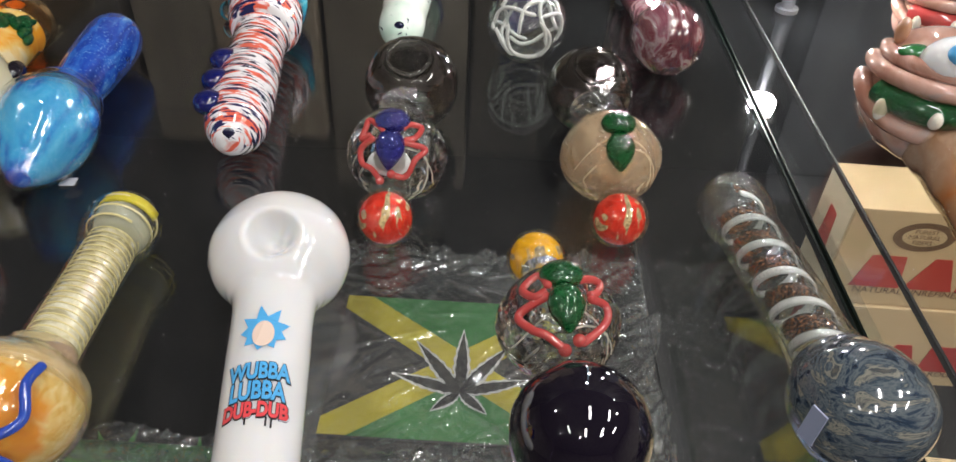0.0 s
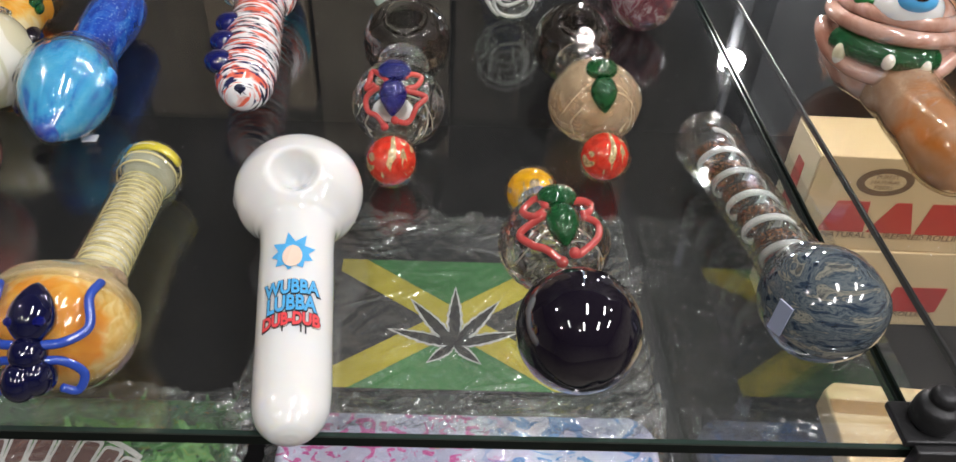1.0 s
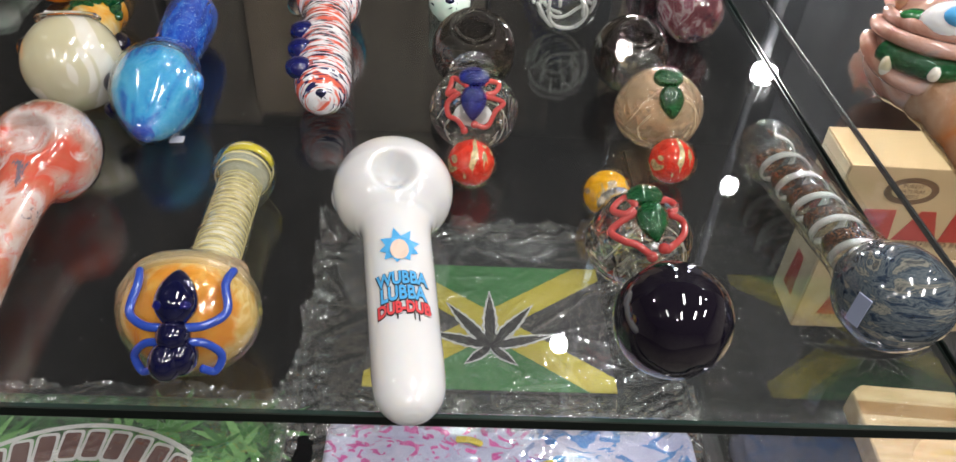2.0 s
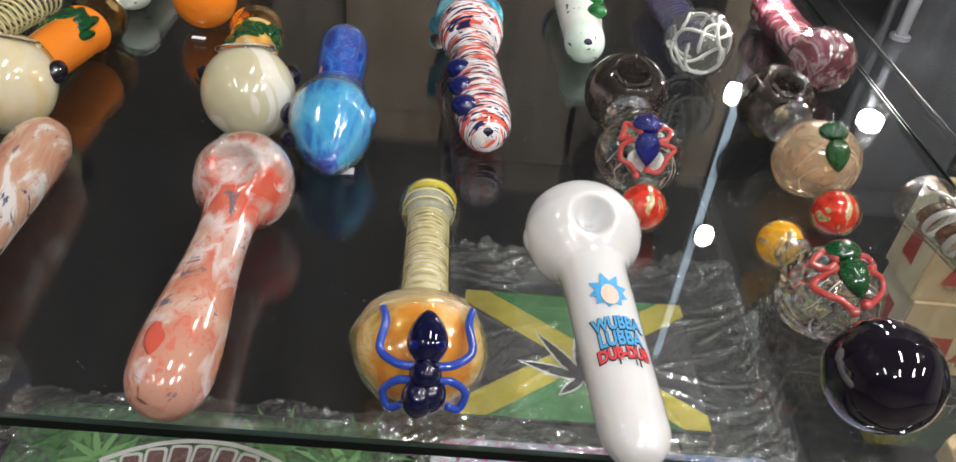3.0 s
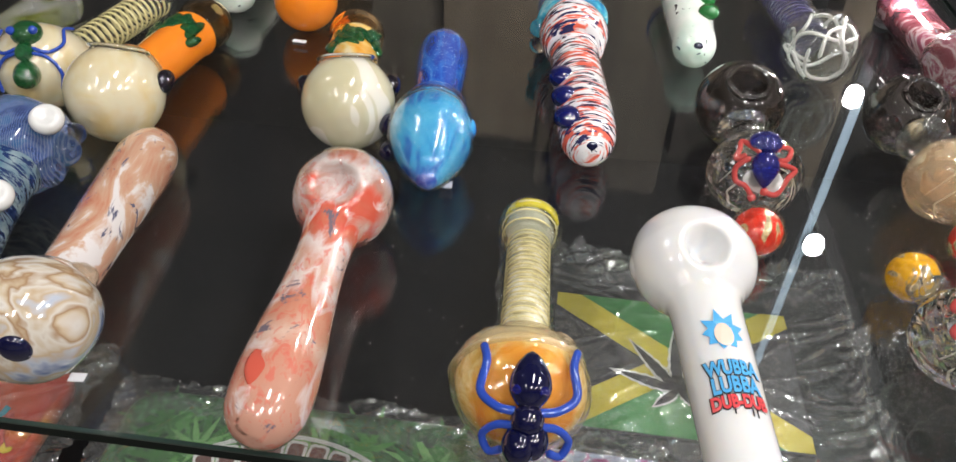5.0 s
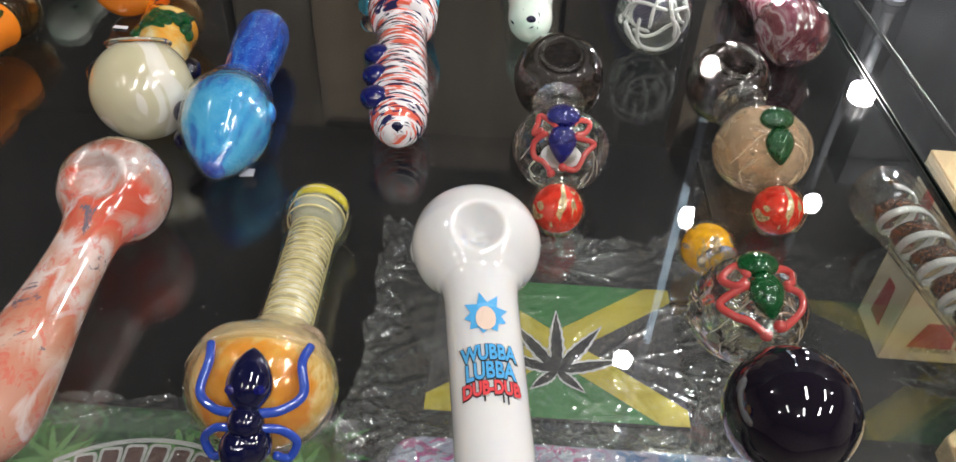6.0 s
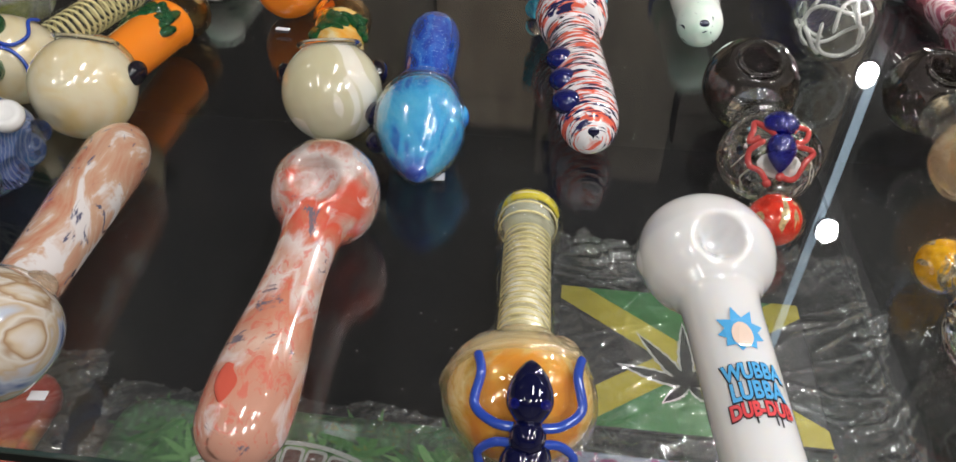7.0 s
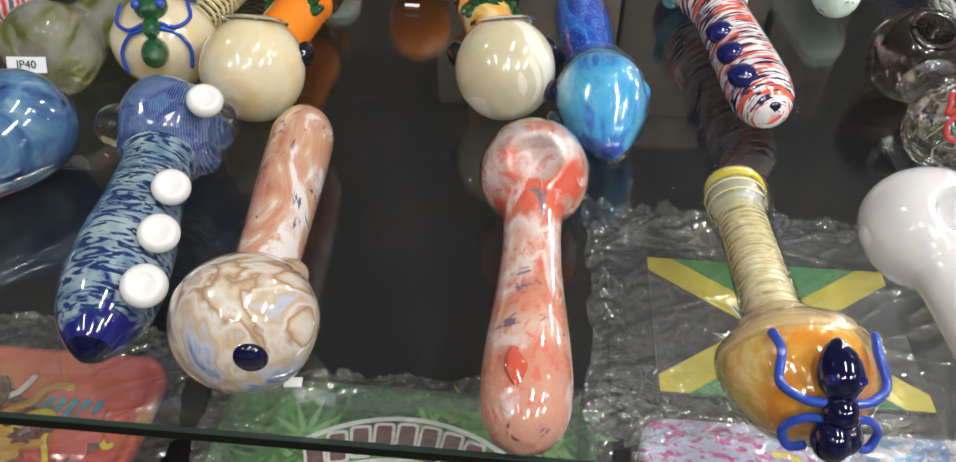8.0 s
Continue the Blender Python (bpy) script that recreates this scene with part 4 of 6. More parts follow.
part("bowl_glaze", lathe([(-0.0352, 0.0004), (-0.0324, 0.0050), (-0.021, 0.0128), (-0.009, 0.0184), (0.001, 0.0201), (0.009, 0.0193), (0.0165, 0.0164), (0.0190, 0.0152)], [(-0.034, 0, 0.0165), (0, 0, 0.0197)], n=40, seg=50, wobble=0.07), THIN, root, "clear glass over the bowl")
part("rim", lathe([(0.0160, 0.0164), (0.0195, 0.0154), (0.0232, 0.0152), (0.0234, 0.0140), (0.0185, 0.0140)], [(0, 0, 0.0195)], n=20, seg=40), CLEAR, root, "clear rim")
part("stem", lathe([(0.012, 0.0004), (0.013, 0.0098), (0.030, 0.0104), (0.050, 0.0120), (0.075, 0.0134), (0.090, 0.0130), (0.098, 0.0098), (0.1015, 0.0048), (0.102, 0.0004)], [(0.01, 0, 0.0185), (0.09, 0, 0.0150)], n=60, seg=44), BLUE_DARK, root, "dark speckled stem")
part("tip", lathe([(-0.0343, 0.0004), (-0.0336, 0.0022), (-0.0322, 0.0040), (-0.0314, 0.0046)], [(-0.034, 0, 0.0165), (0, 0, 0.0193)], n=14, seg=24), BLUE_DARK, root, "dark blue tip")
part("knob", ball((0.0150, 0.0030, 0.0215), 0.0060, squash=(0.9, 1.2, 1)), BLUE_DEW, root)
part("knob", ball((-0.0195, 0.0080, 0.0190), 0.0058), NAVY_DEEP, root, "dark cobalt knob")
part("knob", ball((-0.0188, -0.0030, 0.0120), 0.0050), NAVY_DEEP, root)
part("price_tag", box(0.004, 0.010, -0.0135, -0.0085, 0.0002, 0.0006), TAG_WHITE, root, smooth=False)


def pot_pipe(label, x0, y0, x1, y1, glass, neck_glass, r):
    """A round cream pot with dark side nubs, a coloured neck with a green wreath, and a clear mouthpiece ball."""
    root, L = pipe(label, x0, y0, x1, y1)
    part("pot", lathe([(-r, 0.0004), (-r * 0.9, r * 0.45), (-r * 0.5, r * 0.87), (0, r), (r * 0.5, r * 0.88), (r * 0.80, r * 0.66), (r * 0.92, r * 0.60), (r * 0.93, r * 0.52), (r * 0.6, r * 0.4), (r * 0.5, 0.0004)], [(-r, 0, r), (r, 0, r + 0.002)], n=80, seg=60), glass, root, "cream pot")
    part("rim", lathe([(r * 0.86, r * 0.66), (r * 0.95, r * 0.63), (r * 0.96, r * 0.55), (r * 0.88, r * 0.54)], [(0, 0, r + 0.002)], n=16, seg=40), CLEAR, root, "clear rim")
    part("neck", lathe([(r * 0.55, 0.0004), (r * 0.56, 0.0108), (r * 1.1, 0.0118), (L * 0.70, 0.0130), (L * 0.84, 0.0128), (L * 0.88, 0.0004)], [(0, 0, r), (L, 0, 0.0145)], n=40, seg=40), neck_glass, root, "orange neck")
    part("mouthpiece", lathe([(L * 0.84, 0.0004), (L * 0.845, 0.0110), (L * 0.93, 0.0148), (L * 1.02, 0.0150), (L * 1.10, 0.0110), (L * 1.15, 0.0050), (L * 1.155, 0.0004)], [(0, 0, r), (L, 0, 0.0150)], n=36, seg=40, inner=0.003, flat=0.95), AMBER, root, "clear amber mouthpiece")
    rnd = random.Random(int(1000 * abs(x0)))
    for i in range(18):
        a = radians(rnd.uniform(25, 155))
        c = Vector((0.0132 * math.cos(a), L * 0.66 + rnd.uniform(-0.008, 0.008), 0.0160 + 0.0132 * math.sin(a)))
        part("leaf", ball((0, 0, 0), 0.0044, 12, 8, (0.7, 1.6, 0.55)), GREEN, root, "green glass leaf" if i == 0 else "", m=pose(c.x, c.y, c.z, 0, 0, rnd.uniform(-60, 60)))
    part("mouth_ring", rod([(r * 0.60 * math.cos(a * math.pi / 8), r * 0.52 + r * 0.40 * math.sin(a * math.pi / 8), r * 1.80 - r * 0.30 * math.sin(a * math.pi / 8)) for a in range(17)], 0.0011, 48, 8), CLEAR, root, "clear glass lip")
    for sx in (-1, 1):
        part("nub", ball((sx * r * 0.93, r * 0.42, r * 1.22), 0.0052, squash=(0.8, 1.3, 1)), BLACK_GLASS, root, "black side nub")
    return root


pot_pipe("pale cream pot pipe with green wreath", -0.1410, 0.340, -0.1590, 0.426, CREAM_PALE, ORANGE_FUME, 0.0220)
pot_pipe("cream pot pipe with bright orange neck", -0.2500, 0.328, -0.2470, 0.424, CREAM, ORANGE, 0.0224)

# candy striped pipe with cobalt dots
root, L = pipe("candy striped glass pipe with cobalt dots", -0.0390, 0.441, -0.0272, 0.340)
part("stem", lathe([(0.010, 0.0004), (0.011, 0.0130), (0.030, 0.0132), (0.060, 0.0138), (0.085, 0.0142), (0.100, 0.0132), (0.109, 0.0095), (0.1135, 0.0045), (0.114, 0.0004)], line(0.0155, L, 0.0140), n=70, seg=48), CANDY, root)
part("bowl", lathe([(-0.018, 0.0004), (-0.0165, 0.0090), (-0.008, 0.0170), (0.002, 0.0192), (0.011, 0.0176), (0.017, 0.0136), (0.018, 0.0004)], line(0.0192, L, 0.0140), n=50, seg=48, wobble=0.08), CANDY, root)
part("collar", lathe([(-0.021, 0.0150), (-0.018, 0.0192), (-0.011, 0.0205), (-0.006, 0.0192), (-0.0065, 0.0160)], line(0.0196, L, 0.0140), n=30, seg=48, wobble=0.12), TURQ, root, "turquoise collar")
part("head", lathe([(-0.058, 0.0004), (-0.055, 0.0090), (-0.046, 0.0160), (-0.036, 0.0180), (-0.026, 0.0165), (-0.018, 0.0130), (-0.0175, 0.0004)], [(-0.06, 0, 0.0175), (0, 0, 0.0185)], n=50, seg=44, wobble=0.06), BLUE_WEB, root, "dark blue webbed head")
for y, r in ((0.0575, 0.0066), (0.0770, 0.0066), (0.0960, 0.0066)):
    part("dot", ball((0.0102, y, 0.0232), r, squash=(1, 1, 0.8)), NAVY, root, "cobalt glass dot")
part("dot", ball((0.006, -0.034, 0.0340), 0.0080, squash=(1, 1, 0.75)), NAVY_DEEP, root, "large dark cobalt dot")
part("end_dot", ball((0.0, 0.1108, 0.0165), 0.0046, squash=(1, 0.7, 1)), NAVY_DEEP, root)
for i, (dx, dz) in enumerate(((0.018, 0.010), (0.0185, 0.020))):
    part("knob", ball((dx, -0.004, dz), 0.0052), CLEAR, root)

# mint pipe with green dots
root, L = pipe("mint white speckled glass pipe with green dots", 0.0300, 0.520, 0.0310, 0.450)
part("stem", lathe([(-0.020, 0.0004), (-0.018, 0.0150), (0, 0.0158), (0.030, 0.0142), (0.055, 0.0128), (0.070, 0.0122), (0.078, 0.0088), (0.0825, 0.0040), (0.083, 0.0004)], line(0.0158, L, 0.0125), n=60, seg=44), MINT, root)
part("collar", lathe([(-0.034, 0.0004), (-0.033, 0.0130), (-0.026, 0.0165), (-0.020, 0.0160), (-0.0195, 0.0004)], line(0.0165, L, 0.0125), n=24, seg=36), BLUE_WEB, root, "blue banded collar")
for y in (0.014, 0.033, 0.051):
    part("dot", ball((-0.0072, y, 0.0260), 0.0062, squash=(1, 1, 0.75)), GREEN_SOLID, root, "green glass dot")
part("end_dot", ball((0.0, 0.0795, 0.0170), 0.0034, squash=(1, 0.7, 1)), NAVY_DEEP, root)

# clear bowl with white thread, purple wound stem
root, L = pipe("clear glass pipe with white thread and purple stem", 0.0975, 0.447, 0.0900, 0.545)
part("bowl", lathe([(-0.0205, 0.0004), (-0.0185, 0.0095), (-0.010, 0.0180), (0, 0.0208), (0.009, 0.0192), (0.0165, 0.0130), (0.018, 0.0004)], [(-0.02, 0, 0.0208), (0.02, 0, 0.0195)], n=50, seg=52, inner=0.0035), THIN, root, "clear bowl")
threads = []
rnd = random.Random(5)
for i in range(15):
    a, tilt, span = rnd.uniform(0, 6.28), rnd.uniform(-1.2, 1.2), rnd.uniform(0.9, 1.9)
    ax_a = Vector((math.cos(a), tilt, math.sin(a))).normalized()
    b = ax_a.orthogonal().normalized()
    c = ax_a.cross(b)
    s = rnd.uniform(0, 6.28)
    pts = []
    for k in range(6):
        u = s + span * k / 5
        d = (b * math.cos(u) + c * math.sin(u) + ax_a * 0.25 * math.sin(3 * u)).normalized() * 0.0182
        pts.append(d + Vector((0, 0, 0.0206)))
    threads.append(rod(pts, 0.0011, 22, 6))
part("thread", merge(*threads), WHITE_ROD, root, "white glass thread")
part("stem", lathe([(0.014, 0.0004), (0.015, 0.0120), (0.040, 0.0125), (0.080, 0.0140), (0.100, 0.0135), (0.110, 0.0060), (0.111, 0.0004)], line(0.0170, L, 0.0140), n=40, seg=40, inner=0.002), THIN, root)
part("winding", helix(0.016, 0.105, 0.0098, 0.0110, 20, 0.0022, 0.0005, at_line(0.0170, L, 0.0140)), PURPLE_ROD, root, "purple wound thread")

# plum swirl ball pipe at the back
root, L = pipe("plum and white swirled clear glass pipe", 0.1710, 0.442, 0.1650, 0.540)
part("bowl", lathe([(-0.0188, 0.0004), (-0.017, 0.0090), (-0.010, 0.0160), (0, 0.0188), (0.009, 0.0172), (0.016, 0.0120), (0.017, 0.0004)], [(-0.02, 0, 0.0190), (0.02, 0, 0.0180)], n=44, seg=44), SWIRL, root)
part("shell", lathe([(-0.0194, 0.0004), (-0.0176, 0.0094), (-0.0104, 0.0165), (0, 0.0193), (0.009, 0.0178), (0.018, 0.0110), (0.019, 0.0004)], [(-0.02, 0, 0.0195), (0.02, 0, 0.0185)], n=40, seg=44), THIN, root, "clear outer glass")
part("stem", lathe([(0.014, 0.0004), (0.015, 0.0110), (0.050, 0.0115), (0.090, 0.0130), (0.100, 0.0070), (0.101, 0.0004)], line(0.0160, L, 0.0130), n=36, seg=36), SWIRL, root)


def bubble_pipe(label, x0, y0, dx, body_glass, bowl_glass, bug, inside, ball_at, body_at, bowl_at, rb, rm, rs, open_bowl, tilt, thick, milky=False):
    """Three joined bubbles in a row: a mouthpiece ball with colour inside, a clear body with an ornament, a bowl."""
    root, L = pipe(label, x0, y0, x0 + dx, y0 - 0.1)
    turn = pose(0, 0, 0)
    # mouthpiece ball
    part("ball", lathe([(ball_at - rs, 0.0004), (ball_at - rs * 0.9, rs * 0.45), (ball_at - rs * 0.5, rs * 0.87), (ball_at, rs), (ball_at + rs * 0.5, rs * 0.87), (ball_at + rs * 0.9, rs * 0.45), (ball_at + rs, 0.0004)], [(ball_at, 0, rs)], n=40, seg=40), THIN_WARM, root, "clear mouthpiece ball")
    part("core", ball((0, ball_at, rs), rs * 0.91), inside, root, "bright swirled core in the ball")
    # middle body
    f = 0.92
    part("body", lathe([(body_at - rm * 0.98, 0.0006), (body_at - rm * 0.88, rm * 0.5), (body_at - rm * 0.5, rm * 0.9), (body_at, rm * 1.06), (body_at + rm * 0.5, rm * 0.9), (body_at + rm * 0.88, rm * 0.5), (body_at + rm * 0.98, 0.0006)], [(body_at, 0, rm)], n=48, seg=52, inner=rm * 0.42, flat=f, wobble=0.08), body_glass, root, "clear body bubble")
    # pale swirl lines, which also paint bright highlights near the body's edge
    lines = []
    for i in range(3):
        a0, lift = 1.7 * i, 0.55 + 0.12 * i
        q = rm * 0.93 * math.sqrt(1 - lift * lift)
        pts = [(q * math.cos(a0 + 0.45 * k), body_at + rm * 0.86 * lift + 0.0026 * math.sin(k * 1.3 + 2.1 * i), rm + f * q * math.sin(a0 + 0.45 * k)) for k in range(9)]
        lines.append(rod(pts, 0.00022 + 0.00010 * (i % 3), 40, 6))
    part("swirl", merge(*lines), PALE_ROD, root, "fine pale swirl lines and painted highlights in the glass")
    s = 1 if bowl_at < body_at else -1
    # bowl
    bowl = lathe([(bowl_at - rb, 0.0006), (bowl_at - rb * 0.88, rb * 0.48), (bowl_at - rb * 0.5, rb * 0.87), (bowl_at, rb), (bowl_at + rb * 0.5, rb * 0.87), (bowl_at + rb * 0.88, rb * 0.48), (bowl_at + rb, 0.0006)], [(bowl_at, 0, rb)], n=70, seg=60,
                 crater=(bowl_at, rb * 0.30, rb * 0.8, 24) if open_bowl else None, inner=0.0)
    part("bowl", bowl, bowl_glass, root, "dark glass bowl")
    if open_bowl:
        part("bowl_rim", rod([(rb * 0.44 * math.cos(k * math.pi / 12), rb * 0.44 * math.sin(k * math.pi / 12), 0) for k in range(25)], 0.0008, 60, 8), CLEAR, root, "clear rolled rim", m=pose(0, bowl_at, rb, -24, 0, 0) @ pose(0, 0, rb * 0.90))
    lo, hi = min(body_at, bowl_at), max(body_at, bowl_at)
    c = (lo + hi) / 2
    part("neck", lathe([(c - 0.007, 0.0120), (c - 0.003, 0.0098), (c, 0.0094), (c + 0.003, 0.0098), (c + 0.007, 0.0120)], [(c, 0, rm)], n=20, seg=36), THIN, root, "clear neck")
    c = (body_at + ball_at) / 2 + (rm - rs) * 0.5 * (1 if ball_at > body_at else -1)
    part("neck", lathe([(c - 0.005, 0.0075), (c, 0.0058), (c + 0.005, 0.0075)], [(c, 0, (rm + rs) / 2)], n=14, seg=30), THIN, root)
    # ornament on the body, on a frame tilted towards the mouthpiece
    hold = pose(0, body_at, rm, tilt, 0, 0)
    big = rm * 1.0

    def skin(px, py, up=0.0007):
        """A place on the body's skin, seen from the ornament's side."""
        px, py = px + 0.0013 * math.sin(900 * py + 60 * px + 40 * x0), py + 0.0010 * math.sin(700 * px)
        return (px, py, math.sqrt(max(big * big - px * px - py * py, 1e-6)) + up)
    part("ornament_body", lathe([(-0.0066, 0.0004), (-0.0050, 0.0040), (-0.001, 0.0057), (0.003, 0.0049), (0.0068, 0.0026), (0.0090, 0.0004)], n=24, seg=24, flat=0.75), bug, root, "glossy glass bug ornament", m=hold @ pose(0, 0.0035, big - 0.0004, -9, 0, 0))
    part("ornament_head", ball((0, 0, 0), 0.0060, squash=(1.15, 0.9, 0.75)), bug, root, m=hold @ pose(0, -0.0072, big - 0.0014, 20, 0, 0))
    if milky:
        part("milky_patch", slab([(0.0082 * math.cos(k * math.pi / 10), 0.0052 * math.sin(k * math.pi / 10)) for k in range(20)], 0, 0.0006), WHITE_ROD, root, "milky white patch under the ornament", m=hold @ pose(0, 0.0085, big * 0.80, -24, 0, 0))
    for sx in (-1, 1) if thick else ():
        part("arm", rod([skin(sx * 0.003, -0.003), skin(sx * 0.0078, -0.0070), skin(sx * 0.0112, -0.0050), skin(sx * 0.0100, -0.0005), skin(sx * 0.0064, -0.0002)], thick), CORAL, root, "coral red rod", m=hold)
        part("arm", rod([skin(sx * 0.0055, 0.0008), skin(sx * 0.0122, 0.0030), skin(sx * 0.0108, 0.0080), skin(sx * 0.0060, 0.0122), skin(sx * 0.0020, 0.0140)], thick), CORAL, root, m=hold)
        part("arm_tip", ball(skin(sx * 0.0022, 0.0140), thick * 1.5, 14, 10), CORAL, root, m=hold)
    return root


bubble_pipe("clear bubble pipe with blue bug and red ball", 0.0440, 0.319, -0.001, WAVY, DARKENED_CLEAR, COBALT_CLEAR, RED_RIBBON, 0.0305, 0.0, -0.055, 0.0212, 0.0192, 0.0113, True, -36, 0.0012, True)
bubble_pipe("peach bubble pipe with green bug and red ball", 0.1300, 0.326, 0.008, WAVY_PEACH, DARKENED_CLEAR, GREEN, RED_RIBBON, 0.0300, 0.0, -0.055, 0.0196, 0.0194, 0.0112, True, -36, 0.0)
front = bubble_pipe("clear bubble pipe with black bowl and yellow ball", 0.1050, 0.231, 0.012, WAVY, BLACK_GLASS, GREEN, YELLOW_RIBBON, -0.0400, 0.0, 0.0412, 0.0196, 0.0186, 0.0108, False, -14, 0.0014)

# coil pipe with striated bowl
root, L = pipe("clear glass pipe with glitter coil and striated blue bowl", 0.1915, 0.205, 0.1775, 0.305)
part("bowl", lathe([(-0.0190, 0.0004), (-0.0168, 0.0098), (-0.0098, 0.0177), (0, 0.0199), (0.009, 0.0186), (0.0160, 0.0140), (0.0195, 0.0112), (0.0205, 0.0004)], [(-0.02, 0, 0.0192), (0.02, 0, 0.0178)], n=60, seg=60, flat=0.95), RIBBON_BLUE, root, "blue and grey striated bowl")
part("stem", lathe([(0.016, 0.0004), (0.0165, 0.0118), (0.030, 0.0112), (0.070, 0.0114), (0.086, 0.0116), (0.092, 0.0130), (0.100, 0.0136), (0.108, 0.0118), (0.112, 0.0060), (0.1128, 0.0004)], line(0.0175, L, 0.0134), n=60, seg=44, inner=0.0018), THIN, root, "clear stem")
ax = at_line(0.0175, L, 0.0134)
part("winding", helix(0.020, 0.098, 0.0088, 0.0090, 5.2, 0.0040, 0.0006, ax, 0.4, 40), WHITE_ROD, root, "white wound band")
part("winding", helix(0.0275, 0.104, 0.0072, 0.0074, 5.2, 0.0060, 0.0006, ax, 0.4, 40), GLITTER, root, "brown glitter band")
out = Vector((-0.93, -0.34, 0.12)).normalized()
part("price_tag", box(-0.0026, 0.0026, -0.0058, 0.0058, -0.0003, 0.0003), LABEL_BLUE, root, "blue-grey paper label", smooth=False, m=Matrix.Translation(Vector((0, 0, 0.0192)) + 0.0203 * out) @ out.to_track_quat("Z", "Y").to_matrix().to_4x4())

# monster headed pipes on the far shelf
def monster(label, x0, y0, x1, y1, s, full):
    root, L = pipe(label, x0, y0, x1, y1)
    r = 0.030 * s
    part("head", lathe([(-r * 1.10, 0.0006), (-r * 0.96, r * 0.5), (-r * 0.5, r * 0.90), (0, r * 1.0), (r * 0.45, r * 0.94), (r * 0.78, r * 0.72), (r * 0.90, r * 0.45), (r * 0.92, 0.0006)], [(0, 0, r * 0.98)], n=60, seg=60, wobble=0.08), FLESH, root, "flesh pink sculpted head")
    part("stem", lathe([(r * 0.6, 0.0006), (r * 0.62, 0.0155 * s), (r * 1.1, 0.0152 * s), (L * 0.8, 0.0154 * s), (L, 0.0148 * s), (L + 0.010, 0.0100 * s), (L + 0.0125, 0.0006)], [(0, 0, r * 0.62), (L, 0, 0.0165 * s)], n=44, seg=44, wobble=0.09), HONEY, root, "honey coloured stem")
    part("stem_glaze", lathe([(r * 0.7, 0.0166 * s), (r * 1.1, 0.0164 * s), (L * 0.8, 0.0166 * s), (L, 0.0163 * s), (L + 0.011, 0.0112 * s), (L + 0.0138, 0.0006)], [(0, 0, r * 0.62), (L, 0, 0.0167 * s)], n=34, seg=44, wobble=0.07), THIN_WARM, root, "clear glaze over the stem")
    face = -30

    def on(az, el, k=1.0):
        """A place on the head: az from the face's middle, el from the shelf."""
        a, e = radians(az + face), radians(el)
        return (-k * r * math.sin(a) * math.cos(e), k * r * math.cos(a) * math.cos(e), r + k * r * math.sin(e))
    part("upper_lip", rod([on(a, 21 + 6 * math.cos(radians(a)), 1.05) for a in range(-90, 91, 15)], 0.0040 * s, 60, 12), FLESH, root, "rolled upper lip")
    part("upper_lip", rod([on(a, 34 + 7 * math.cos(radians(a)), 1.03) for a in range(-95, 96, 19)], 0.0036 * s, 60, 12), FLESH, root)
    part("lower_lip", rod([on(a, 12 - 22 * math.cos(radians(a)), 1.04) for a in range(-82, 83, 12)], 0.0044 * s, 60, 12), FLESH, root, "swollen lower lip")
    part("mouth", rod([on(a, 9, 0.985) for a in range(-48, 49, 12)], 0.0060 * s, 50, 14), GREEN if full else CORAL, root, "deep glossy mouth")
    for a, e, k in ((-32, 1, 1.5), (6, 7, 1.1), (34, 4, 1.3)):
        part("tooth", ball(on(a, e, 1.13), 0.0037 * s, 14, 10, (0.85, 0.9, k)), CREAM_PALE, root)
    part("eye_white", ball(on(14, 58, 0.86), 0.0125 * s, squash=(1.3, 1.0, 0.95)), WHITE, root)
    part("eye", ball(on(16, 55, 1.18), 0.0070 * s, squash=(1.3, 0.9, 0.8)), PRINT_BLUE, root, "blue glass eye")
    part("pupil", ball(on(16, 53, 1.37), 0.0031 * s, 14, 10, (1.2, 0.7, 0.8)), BLACK_GLASS, root)
    part("brow", ball(on(-44, 50, 1.0), 0.0055 * s, squash=(1.5, 0.8, 0.6)), GREEN_SOLID, root, "green glass spot")
    part("horn", ball(on(-84, 50, 1.14), 0.0040 * s, 14, 10, (0.8, 0.8, 1.6)), HONEY, root)
    return root


monster("flesh pink glass monster pipe with blue eye and green mouth", 0.2775, 0.376, 0.2790, 0.294, 0.98, True)
monster("flesh pink glass monster pipe with red mouth", 0.3290, 0.484, 0.345, 0.405, 0.80, False)

# blue scaled pipe with white dots
root, L = pipe("blue scale patterned glass pipe with white dots", -0.2720, 0.286, -0.2575, 0.188)
part("head", lathe([(-0.0205, 0.0004), (-0.0185, 0.0090), (-0.011, 0.0178), (0, 0.0205), (0.010, 0.0185), (0.018, 0.0140), (0.0195, 0.0004)], [(-0.02, 0, 0.0205), (0.02, 0, 0.019)], n=50, seg=48, wobble=0.10), BLUE_WEB, root, "blue webbed head")
part("stem", lathe([(0.014, 0.0004), (0.015, 0.0135), (0.026, 0.0132), (0.045, 0.0140), (0.065, 0.0160), (0.085, 0.0160), (0.098, 0.0130), (0.106, 0.0085), (0.1105, 0.0040), (0.111, 0.0004)], line(0.0185, 0.085, 0.0160), n=70, seg=52), SCALE_BLUE, root, "pale blue scaled stem")
